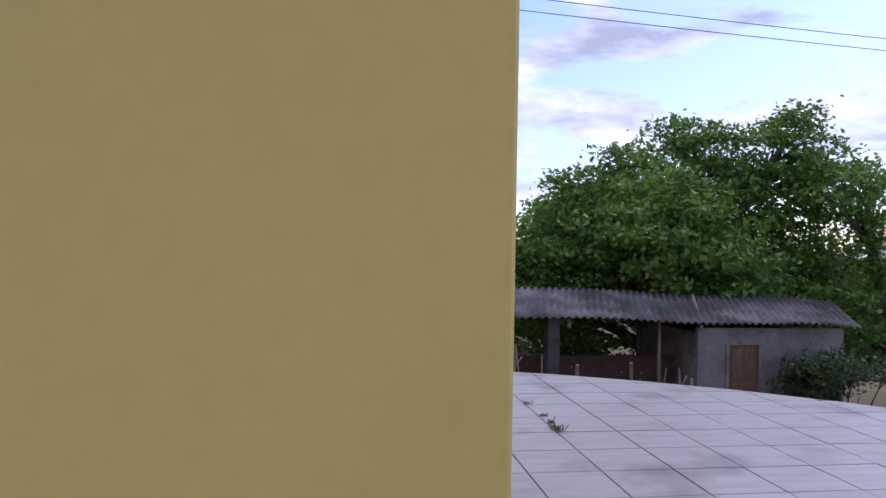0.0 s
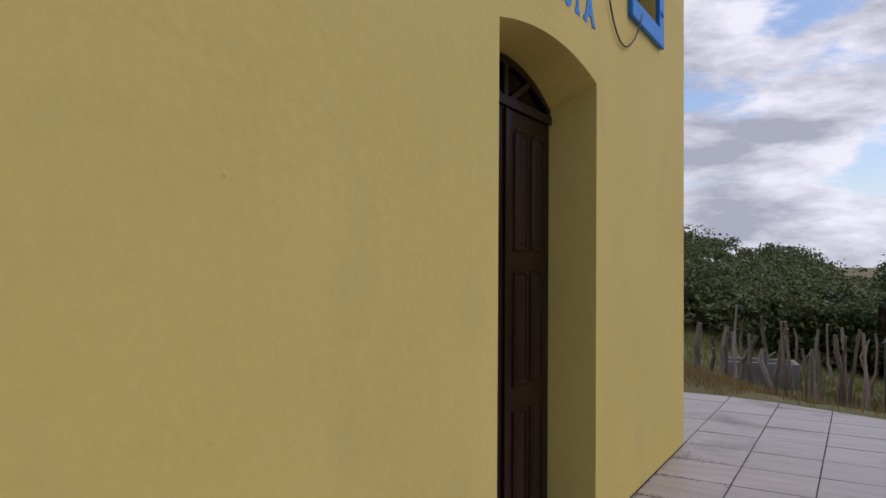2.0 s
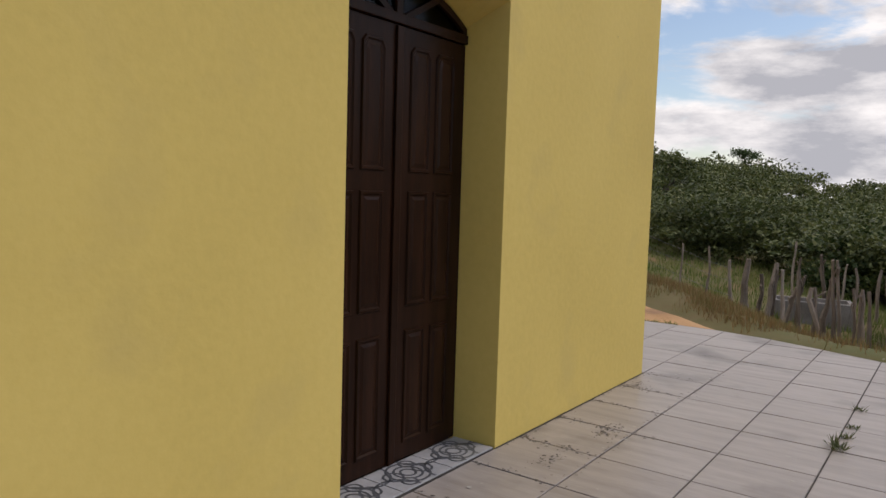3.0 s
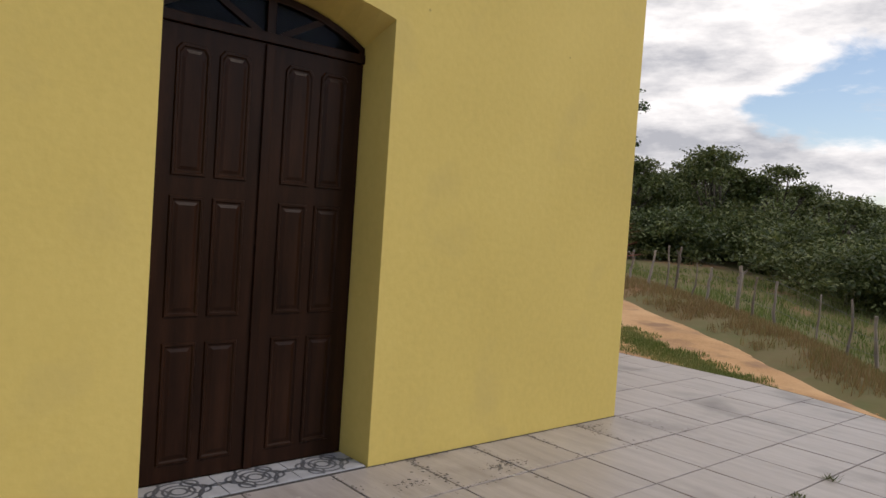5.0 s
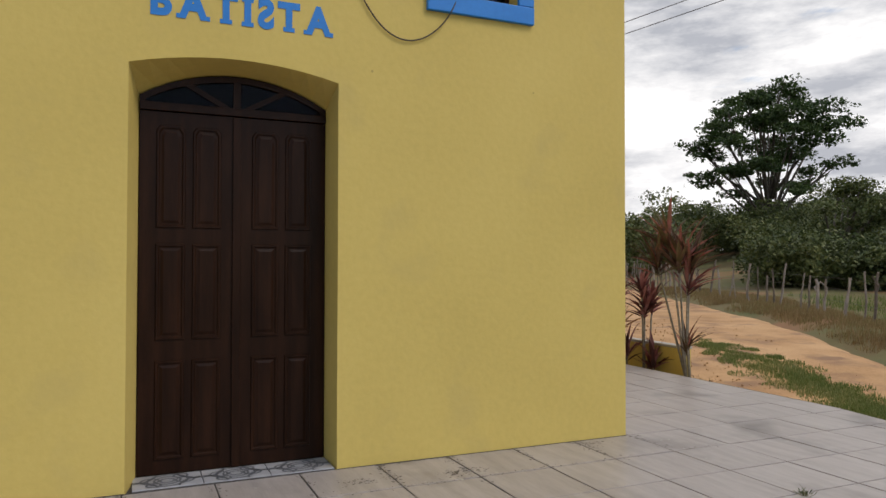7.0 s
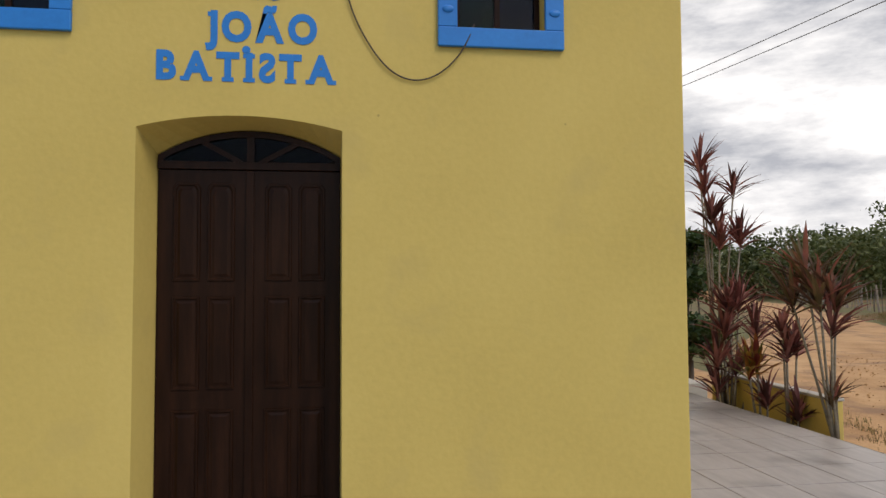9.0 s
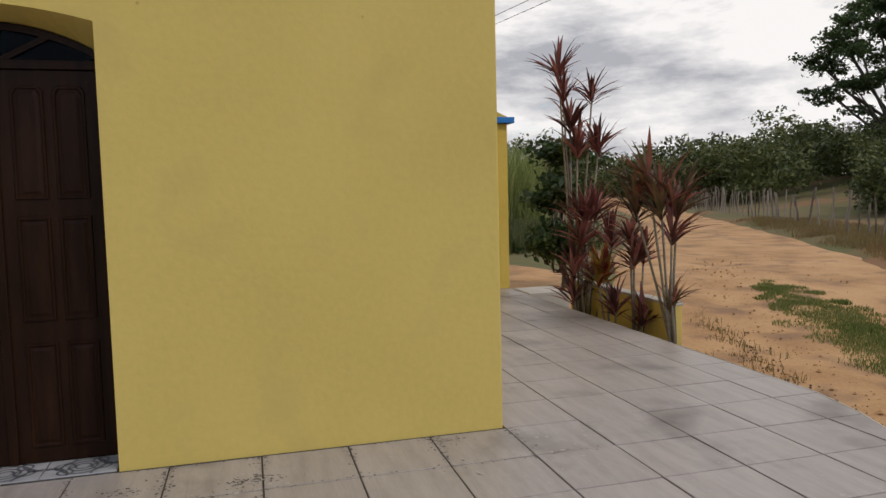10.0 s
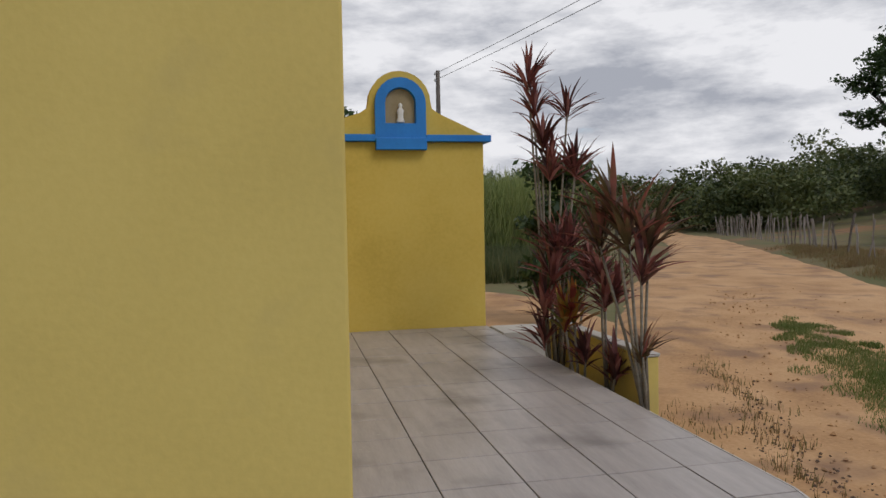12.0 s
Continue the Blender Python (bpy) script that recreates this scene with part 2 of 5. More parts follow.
def boxed(*args, bevel=0.0):
    return box(bmesh.new(), *args, bevel=bevel)


def tube(bm, points, radii, sides=7):
    """A tapered round bar through the points."""
    rings = []
    for i, p in enumerate(points):
        p = Vector(p)
        a = Vector(points[max(0, i - 1)])
        c = Vector(points[min(len(points) - 1, i + 1)])
        d = (c - a).normalized()
        side = d.cross(Vector((0.31, 0.87, 0.39))).normalized()
        up = d.cross(side)
        r = radii[i] if isinstance(radii, (list, tuple)) else radii
        rings.append([bm.verts.new(p + r * (math.cos(k * math.tau / sides) * side + math.sin(k * math.tau / sides) * up)) for k in range(sides)])
    for a, c in zip(rings, rings[1:]):
        for k in range(sides):
            bm.faces.new((a[k], a[(k + 1) % sides], c[(k + 1) % sides], c[k]))
    bm.faces.new(rings[0])
    bm.faces.new(rings[-1])
    return bm


def prism(bm, outline, y0, y1):
    """Extrudes an outline of (x, z) along y."""
    a = [bm.verts.new((x, y0, z)) for x, z in outline]
    c = [bm.verts.new((x, y1, z)) for x, z in outline]
    bm.faces.new(a)
    bm.faces.new(c)
    for i in range(len(a)):
        j = (i + 1) % len(a)
        bm.faces.new((a[i], a[j], c[j], c[i]))
    return bm


def arch(x0, x1, spring, top, steps=12):
    """Points of a flat arch from left to right."""
    half, rise = (x1 - x0) / 2, top - spring
    r = (half * half + rise * rise) / (2 * rise)
    mid = (x0 + x1) / 2
    return [(mid + half * (2 * i / steps - 1), top - r + math.sqrt(max(0, r * r - (half * (2 * i / steps - 1)) ** 2))) for i in range(steps + 1)]


def step(v, lo, hi):
    t = min(1, max(0, (v - lo) / (hi - lo)))
    return t * t * (3 - 2 * t)


# ---- the land ----
FAR_EDGE = [(-9, -12), (0.5, -8.5), (3.5, -4.5), (5.2, -1.2), (6.4, 0.9), (8.7, 3.4), (10.0, 5.2), (11.3, 7.3), (14.0, 11.8), (16.5, 17), (20.2, 25), (24.5, 34), (33, 52.5), (50, 90)]
NEAR_EDGE = [(-9, -9), (-2, -6.8), (1.3, -4.4), (2.35, -1.0), (2.7, 1.5), (3.1, 4), (5.2, 8.5), (8.6, 14.5), (12.0, 19.5), (15.6, 25), (21.0, 35), (28.8, 53), (45, 91)]



def beyond_road(x, y):
    """Metres past the road's far edge, at about right angles to it."""
    best = 99
    for (ax, ay), (bx, by) in zip(FAR_EDGE, FAR_EDGE[1:]):
        dx, dy = bx - ax, by - ay
        t = min(1, max(0, ((x - ax) * dx + (y - ay) * dy) / (dx * dx + dy * dy)))
        px, py = ax + t * dx, ay + t * dy
        d = math.hypot(x - px, y - py)
        if d < abs(best):
            best = d if (dx * (y - py) - dy * (x - px)) < 0 else -d
    return best


def along(v, rows):
    """A value read off a short table, in straight lines between its rows."""
    for (a, p), (c, q) in zip(rows, rows[1:]):
        if v < c:
            return p + (q - p) * max(0, v - a) / (c - a)
    return rows[-1][1]


# heights of the land beyond the road by bearing from the forecourt: at the fence, at the wood's edge, along the ridge
FENCE_Z = [(40, -0.2), (52, -0.25), (60, -0.65), (66, -1.0), (70, -1.45), (78, -1.75), (92, -2.1)]
WOODS_Z = [(40, 1.5), (47, 1.5), (51, 1.2), (55, 0.66), (59, 0.23), (63, -0.1), (68.5, -1.0), (74, -1.2), (77, -1.6), (85, -2.5), (96, -2.8)]
RIDGE_Z = [(40, 1.8), (48, 3.5), (56, 6.0), (62, 5.8), (66, 4.6), (70, 3.6), (76, 2.5), (81, 1.5), (85, -0.8), (90, -2.5), (96, -3.0)]
FROM_X, FROM_Y = -4.0, -2.8


def sweep(x, y):
    """Bearing and distance from the forecourt."""
    return math.degrees(math.atan2(x - FROM_X, y - FROM_Y)), math.hypot(x - FROM_X, y - FROM_Y)


def land(x, y):
    r = math.hypot(x, y)
    b = math.degrees(math.atan2(x, y))
    z = -0.75 + 0.3 * step(y, 2, 10) + 0.15 * step(y, 10, 24) - 2.5 * step(x, 5, 11.5) * step(-y, -3, 6) - 1.6 * step(-y, 5, 16)
    off = beyond_road(x, y)
    base = z
    if off > 0:
        z += (0.14 * step(off, 0.1, 1.0) * step(y, 1, 4) - (0.55 + 0.14 * step(y, 1, 4)) * step(off, 1.3, 3.6)) * step(30 - r, 0, 12)
    if off > 3:
        z += 0.8 * step(off, 5, 22) * (1 - step(b, 44, 60))
        z -= 0.9 * step(off, 3.5, 20) * step(b, 44, 60) * step(130 - b, 0, 25) * (1 - step(x, 5, 11.5) * step(-y, -3, 6))
    z -= 0.9 * step(x, 0.8, 3.6) * (1 - step(x, 5, 11)) * step(-y, -0.6, 3.0)
    far = min(6.0, max(-4.0, (79.5 - abs(b)) * 0.5)) if b > -60 else 0.0
    far = 0.3 + (far - 0.3) * step(abs(b), 38, 60)
    z += 0.3 * math.exp(-((x - 14.9) ** 2 + (y - 1.2) ** 2) / 5)
    w = step(r, 34, 125)
    z = z * (1 - w) + far * w
    turn, gone = sweep(x, y)
    w = step(turn, 36, 44) * (1 - step(turn, 86, 96)) if off > 0 else 0
    if w:
        hill = base + (along(turn, FENCE_Z) - base) * step(off, 0.8, 4.4) + 0.14 * step(off, 0.1, 0.9) * (1 - step(off, 1.2, 3.0))
        hill += (along(turn, WOODS_Z) - hill) * step(off, 4.5, 18)
        hill += (along(turn, RIDGE_Z) - hill) * step(gone, 40, 122)
        z += (hill - z) * w
    z += 0.5 * step(r, 20, 60) * noise.noise((x * 0.03, y * 0.03, 0)) + 0.03 * noise.noise((x * 0.6, y * 0.6, 3)) * step(r, 3, 8)
    return z


def on_road(x, y):
    """Whether a place lies between the road's two edges."""
    inside, loop = False, NEAR_EDGE + FAR_EDGE[::-1]
    for (ax, ay), (bx, by) in zip(loop, loop[1:] + loop[:1]):
        if (ay > y) != (by > y) and x < (bx - ax) * (y - ay) / (by - ay) + ax:
            inside = not inside
    return inside


def build_land():
    radii = [0.0] + [0.9 * 1.068 ** i for i in range(118)]
    sectors = 220
    verts, faces = [(0, 0, land(0, 0))], []
    for r in radii[1:]:
        for k in range(sectors):
            a = math.tau * k / sectors
            x, y = r * math.sin(a), r * math.cos(a)
            verts.append((x, y, land(x, y) - (0.14 if on_road(x, y) else 0.0)))
    for k in range(sectors):
        faces.append((0, 1 + (k + 1) % sectors, 1 + k))
    for i in range(len(radii) - 2):
        for k in range(sectors):
            a, c = 1 + i * sectors, 1 + (i + 1) * sectors
            faces.append((a + k, a + (k + 1) % sectors, c + (k + 1) % sectors, c + k))
    return tagged(raw("ground", verts, faces, GROUND, smooth=True), "uneven ground of dry grass and reddish bare soil", "ground", kind="structure")


ground = build_land()


def resample(line, n):
    total = [0]
    for a, c in zip(line, line[1:]):
        total.append(total[-1] + math.dist(a, c))
    out = []
    for i in range(n):
        s = total[-1] * (i / (n - 1)) ** 1.6
        k = max(j for j in range(len(total)) if total[j] <= s + 1e-9)
        k = min(k, len(line) - 2)
        f = (s - total[k]) / (total[k + 1] - total[k])
        out.append((line[k][0] + f * (line[k + 1][0] - line[k][0]), line[k][1] + f * (line[k + 1][1] - line[k][1])))
    return out


def build_road():
    rows, across = 130, 15
    left, right = resample(NEAR_EDGE, rows), resample(FAR_EDGE, rows)
    verts, faces = [], []
    for i in range(rows):
        wob = 0.25 * noise.noise((left[i][0] * 0.8, left[i][1] * 0.8, 5))
        wob2 = 0.3 * noise.noise((right[i][0] * 0.8, right[i][1] * 0.8, 9))
        for j in range(across):
            f = j / (across - 1)
            x = left[i][0] + f * (right[i][0] - left[i][0]) + wob * (1 - f) + wob2 * f
            y = left[i][1] + f * (right[i][1] - left[i][1])
            rut = -0.035 * (math.exp(-((f - 0.38) / 0.07) ** 2) + math.exp(-((f - 0.72) / 0.07) ** 2))
            edge = -0.10 if j in (0, across - 1) else 0.035
            verts.append((x, y, land(x, y) + edge + rut + 0.01 * noise.noise((x * 1.7, y * 1.7, 2))))
    for i in range(rows - 1):
        for j in range(across - 1):
            a = i * across + j
            faces.append((a, a + 1, a + across + 1, a + across))
    return tagged(raw("road", verts, faces, DIRT, smooth=True), "unpaved road of orange packed dirt with wheel ruts", "road", kind="structure")


road = build_road()

# ---- the church ----
LEFT, TOP, BACK = -5.0, 4.6, 9.0
D0, D1 = -3.065, -1.985
IN0, IN1 = -3.012, -1.995


def empty(name, x, y, z):
    ob = new(name)
    ob.location = (x, y, z)
    ob.empty_display_size = 0.2
    return ob


def build_facade():
    bm = bmesh.new()
    depth = 0.30
    w = [(-4.118, -3.39), (-1.455, -0.727)]
    o = [(a + 0.11, c - 0.11) for a, c in w]
    z0, z1 = 2.755, 3.55
    box(bm, LEFT, o[0][0], 0, depth, -0.3, TOP)
    box(bm, o[0][0], o[0][1], 0, depth, -0.3, z0)
    box(bm, o[0][0], o[0][1], 0, depth, z1, TOP)
    box(bm, o[0][1], D0, 0, depth, -0.3, TOP)
    box(bm, D1, o[1][0], 0, depth, -0.3, TOP)
    box(bm, o[1][0], o[1][1], 0, depth, -0.3, z0)
    box(bm, o[1][0], o[1][1], 0, depth, z1, TOP)
    box(bm, o[1][1], 0, 0, depth, -0.3, TOP)
    # over the door: a soffit that falls towards the leaf
    outer, inner = arch(D0, D1, 2.155, 2.225), arch(IN0, IN1, 2.05, 2.195)
    for xs in ((D0, IN0), (D1, IN1)):
        w0 = [bm.verts.new(v) for v in ((xs[0], 0, -0.3), (xs[1], 0.25, -0.3), (xs[1], depth, -0.3), (xs[0], depth, -0.3))]
        w1 = [bm.verts.new(v) for v in ((xs[0], 0, 2.155), (xs[1], 0.25, 2.05), (xs[1], depth, 2.05), (xs[0], depth, 2.155))]
        for i in range(4):
            bm.faces.new((w0[i], w0[(i + 1) % 4], w1[(i + 1) % 4], w1[i]))
        bm.faces.new(w1)
    a = [bm.verts.new((x, 0, z)) for x, z in outer]
    b = [bm.verts.new((x, 0.25, z)) for x, z in inner]
    c = [bm.verts.new((x, depth, z)) for x, z in inner]
    t0 = [bm.verts.new((x, 0, TOP)) for x, z in outer]
    t1 = [bm.verts.new((x, depth, TOP)) for x, z in inner]
    for i in range(len(a) - 1):
        bm.faces.new((a[i], a[i + 1], t0[i + 1], t0[i]))
        bm.faces.new((a[i], b[i], b[i + 1], a[i + 1]))
        bm.faces.new((b[i], c[i], c[i + 1], b[i + 1]))
        bm.faces.new((c[i], t1[i], t1[i + 1], c[i + 1]))
    ends = [e for e in bm.edges if all(abs(v.co.y) < 1e-6 and (abs(v.co.x - LEFT) < 1e-6 or abs(v.co.x) < 1e-6) for v in e.verts) and abs(e.verts[0].co.z - e.verts[1].co.z) > 1]
    bmesh.ops.bevel(bm, geom=ends, offset=0.014, segments=3, affect="EDGES", profile=0.5)
    return bm, w, o, z0, z1


bm_facade, WINDOWS, OPENINGS, WZ0, WZ1 = build_facade()
facade = tagged(mesh_object("wall_front", bm_facade, YELLOW), "pale yellow painted rough plaster front wall of a chapel", "wall", kind="structure")


def plain_wall(name, args, label="pale yellow painted rough plaster chapel wall"):
    return tagged(mesh_object(name, boxed(*args), YELLOW), label, "wall", kind="structure")


plain_wall("wall_left", (LEFT, LEFT + 0.28, 0.30, BACK, -0.3, TOP))
plain_wall("wall_right", (-0.28, 0.0, 0.30, BACK, -0.3, TOP))
plain_wall("wall_back", (LEFT, 0, BACK, BACK + 0.28, -0.3, TOP))
tagged(mesh_object("ceiling", boxed(LEFT, 0, 0, BACK + 0.28, TOP, TOP + 0.15), CONCRETE), "plain concrete roof slab", "ceiling", kind="structure")
tagged(mesh_object("floor_inside", boxed(LEFT + 0.28, -0.28, 0.30, BACK, -0.3, -0.004), CONCRETE), "dark cement floor inside the chapel", "floor", kind="structure")


def panel(bm, x0, x1, z0, z1, y, arched):
    """A raised and fielded panel inside a moulding."""
    def ring(inset, depth):
        a, c, lo, hi = x0 + inset, x1 - inset, z0 + inset, z1 - inset
        top = [(c, hi), (a, hi)]
        if arched:
            top = [(c, hi - 0.025), (c - (c - a) * 0.14, hi), (a + (c - a) * 0.14, hi), (a, hi - 0.025)]
        return [bm.verts.new((x, y + depth, z)) for x, z in [(a, lo), (c, lo)] + top]
    rings = [ring(0, 0), ring(0.004, -0.007), ring(0.013, -0.007), ring(0.019, -0.0005), ring(0.026, -0.0005), ring(0.040, -0.006)]
    for a, c in zip(rings, rings[1:]):
        for i in range(len(a)):
            j = (i + 1) % len(a)
            bm.faces.new((a[i], a[j], c[j], c[i]))
    bm.faces.new(rings[-1])


def build_door():
    door = tagged(empty("double_door", (IN0 + IN1) / 2, 0.24, 0.0), "closed dark brown panelled wooden double door with glazed fanlight", "door")
    cx = 0.0
    half = (IN1 - IN0) / 2 - 0.003
    for side in (-1, 1):
        x0, x1 = (-half, -0.004) if side < 0 else (0.004, half)
        bm = bmesh.new()
        box(bm, x0, x1, 0.0, 0.04, 0.012, 1.965, bevel=0.003)
        leaf = part("leaf", bm, WOOD, door)
        for lo, hi, up in ((0.09, 0.62, False), (0.73, 1.25, False), (1.335, 1.89, True)):
            for a, c in ((0.085, 0.235), (0.272, 0.422)):
                q = bmesh.new()
                if side < 0:
                    panel(q, x0 + a, x0 + c, lo, hi, -0.002, up)
                else:
                    panel(q, x1 - c, x1 - a, lo, hi, -0.002, up)
                part("panel", q, WOOD, leaf)
    part("cover_strip", boxed(-0.022, 0.022, -0.014, -0.001, 0.012, 1.96, bevel=0.003), WOOD, door)
    fan = bmesh.new()
    outer = arch(-half - 0.0, half + 0.0, 2.045, 2.19, 14)
    inner = arch(-half + 0.03, half - 0.03, 2.028, 2.155, 14)
    va = [fan.verts.new((x, -0.006, z)) for x, z in [(-half, 1.97)] + outer + [(half, 1.97)]]
    vb = [fan.verts.new((x, -0.006, z)) for x, z in [(-half + 0.03, 2.01)] + inner + [(half - 0.03, 2.01)]]
    vc = [fan.verts.new((x, 0.03, z)) for x, z in [(-half + 0.03, 2.01)] + inner + [(half - 0.03, 2.01)]]
    for i in range(len(va) - 1):
        fan.faces.new((va[i], va[i + 1], vb[i + 1], vb[i]))
        fan.faces.new((vb[i], vb[i + 1], vc[i + 1], vc[i]))
    fan.faces.new((va[0], vb[0], vb[-1], va[-1]))
    fan.faces.new((vb[0], vc[0], vc[-1], vb[-1]))
    light = part("fanlight_frame", fan, WOOD, door)
    part("rail", boxed(-half, half, -0.016, 0.03, 1.968, 2.012, bevel=0.003), WOOD, light)
    part("bar", boxed(-0.02, 0.02, -0.004, 0.026, 2.012, 2.168), WOOD, light)
    for s in (-1, 1):
        b = bmesh.new()
        d = Vector((s * 0.235, 0, 0.125)).normalized()
        nrm = Vector((-d.z, 0, d.x)) * 0.014
        a0, a1 = Vector((s * 0.05, 0, 2.008)), Vector((s * 0.275, 0, 2.13))
        vs = [b.verts.new((q.x, y, q.z)) for y in (-0.002, 0.024) for q in (a0 - nrm, a0 + nrm, a1 + nrm, a1 - nrm)]
        for f in ((0, 1, 2, 3), (4, 5, 6, 7), (0, 1, 5, 4), (1, 2, 6, 5), (2, 3, 7, 6), (3, 0, 4, 7)):
            b.faces.new([vs[i] for i in f])
        part("bar", b, WOOD, light)
    pane = bmesh.new()
    prism(pane, [(-half + 0.02, 2.0)] + arch(-half + 0.02, half - 0.02, 2.035, 2.165, 10) + [(half - 0.02, 2.0)], 0.012, 0.016)
    part("pane", pane, GLASS_CLEAR, light, "dark clear glass")
    return door


build_door()


def build_window(i):
    (a, c), (oa, oc) = WINDOWS[i], OPENINGS[i]
    win = tagged(empty("window_%d" % (i + 1), (a + c) / 2, 0.0, WZ0), "window in a raised bright blue plaster frame with coloured panes", "window", kind="structure")
    h = (c - a) / 2
    o = (oc - oa) / 2
    H = WZ1 - WZ0
    bm = bmesh.new()
    box(bm, -h, h, -0.03, -0.0005, -0.11, 0.0, bevel=0.006)
    part("window_sill", bm, BLUE, win)
    for s in (-1, 1):
        bm = bmesh.new()
        x0, x1 = (s * o, s * h) if s > 0 else (s * h, s * o)
        box(bm, x0, x1, -0.028, -0.0005, 0.0005, H, bevel=0.006)
        jamb = part("window_frame", bm, BLUE, win)
        for k in range(5):
            q = bmesh.new()
            bmesh.ops.create_uvsphere(q, u_segments=14, v_segments=8, radius=1, matrix=Matrix.LocRotScale(((x0 + x1) / 2, -0.029, 0.10 + k * 0.155), None, (0.034, 0.010, 0.022)))
            part("boss", q, BLUE, jamb, smooth=True)
    part("window_frame", boxed(-h, h, -0.028, -0.0005, H + 0.0005, H + 0.11, bevel=0.006), BLUE, win)
    frame_y = 0.10
    for args in ((-o, -o + 0.03), (-0.015, 0.015), (o - 0.03, o)):
        part("mullion", boxed(args[0], args[1], frame_y, frame_y + 0.04, 0.0, H), WOOD, win)
    for k in range(4):
        z = k * H / 3
        part("rail", boxed(-o, o, frame_y + 0.005, frame_y + 0.035, max(0, z - 0.015), min(H, z + 0.015)), WOOD, win)
        if k < 3:
            for s in (-1, 1):
                x0, x1 = (0.016, o - 0.031) if s > 0 else (-o + 0.031, -0.016)
                part("pane", boxed(x0, x1, frame_y + 0.015, frame_y + 0.02, z + 0.016, (k + 1) * H / 3 - 0.016), GLASS_GREEN if (k + (s > 0)) % 2 == 0 else GLASS_BLUE, win)
    return win


build_window(0)
build_window(1)


def letter_mesh(ch, backwards=False):
    cu = bpy.data.curves.new("letter", "FONT")
    cu.body, cu.size, cu.offset, cu.extrude = ch, 0.2, 0.0095, 0.0015
    cu.resolution_u = 4
    tmp = bpy.data.objects.new("letter", cu)
    scene.collection.objects.link(tmp)
    bpy.context.view_layer.update()
    me = bpy.data.meshes.new_from_object(tmp.evaluated_get(bpy.context.evaluated_depsgraph_get()))
    bpy.data.objects.remove(tmp)
    # painted serifs; the third letter from the end is written backwards
    xs = [v.co.x for v in me.vertices]
    x0, x1, top = min(xs), max(xs), max(v.co.y for v in me.vertices)
    mid = (x0 + x1) / 2
    feet = {"T": [(mid, 0.0)], "I": [(mid, 0.0), (mid, top - 0.02)], "A": [(x0 + 0.014, 0.0), (x1 - 0.014, 0.0)], "J": [(x1 - 0.03, top - 0.02)]}
    bm = bmesh.new()
    bm.from_mesh(me)
    for fx, fy in feet.get(ch, []):
        half = 0.034 if ch in "TI" else 0.024
        box(bm, fx - half, fx + half, fy - 0.0095, fy + 0.013, -0.0012, 0.0012)
    if ch == "S" and backwards:
        bmesh.ops.scale(bm, vec=(-1, 1, 1), verts=bm.verts)
        bmesh.ops.reverse_faces(bm, faces=bm.faces)
    bm.to_mesh(me)
    bm.free()
    me.materials.clear()
    me.materials.append(BLUE)
    return me


def word(text, x0, x1, z0, z1, parent):
    """Painted capitals, one mesh a letter, fitted between two sides and two heights."""
    made = [letter_mesh(c, len(text) == 7) for c in text]
    spans = []
    for me in made:
        xs = [v.co.x for v in me.vertices]
        spans.append((min(xs), max(xs)))
    gap = 0.022
    total = sum(c - a for a, c in spans) + gap * (len(text) - 1)
    lo = 0.0 - 0.0095
    hi = max(v.co.y for me in made for v in me.vertices)
    k, kz = (x1 - x0) / total, (z1 - z0) / (hi - lo)
    x = x0
    for me, (a, c) in zip(made, spans):
        for v in me.vertices:
            v.co = ((v.co.x - a) * k, -0.0025 - v.co.z, (v.co.y - lo) * kz)
        ob = new("letter", me)
        ob.parent = parent
        ob.location = (x + 2.5, 0, z0 - 2.4)
        x += (c - a + gap) * k


sign = tagged(empty("painted_name", -2.5, 0, 2.4), "hand-painted bright blue capital letters on the yellow wall", "lettering")
word("BATISTA", -2.966, -2.018, 2.408, 2.572, sign)
word("JO\u00c3O", -2.716, -2.122, 2.626, 2.835, sign)
word("S\u00c3O", -2.655, -2.29, 2.865, 3.075, sign)
dot = bmesh.new()
bmesh.ops.create_cone(dot, cap_ends=True, segments=16, radius1=0.022, radius2=0.022, depth=0.003, matrix=pose(0.0, -0.0025, 0.185, 90))
part("dot", dot, BLUE, sign)


def cable(name, pts, r, mat, label, category):
    cu = bpy.data.curves.new(name, "CURVE")
    cu.dimensions, cu.bevel_depth, cu.bevel_resolution = "3D", r, 2
    sp = cu.splines.new("NURBS")
    sp.points.add(len(pts) - 1)
    for q, c in zip(sp.points, pts):
        q.co = (*c, 1)
    sp.use_endpoint_u, sp.order_u = True, 4
    cu.materials.append(mat)
    return tagged(new(name, cu), label, category)


cable("loose_cable", [(-1.235, 0.06, 2.80), (-1.25, -0.035, 2.775), (-1.30, -0.03, 2.62), (-1.45, -0.015, 2.47), (-1.60, -0.012, 2.43), (-1.75, -0.012, 2.50), (-1.88, -0.012, 2.70), (-1.97, -0.012, 2.90), (-2.02, -0.012, 3.25), (-2.0, -0.012, 3.9)], 0.0045, CABLE, "thin dark electric cable looped down the wall", "cable")


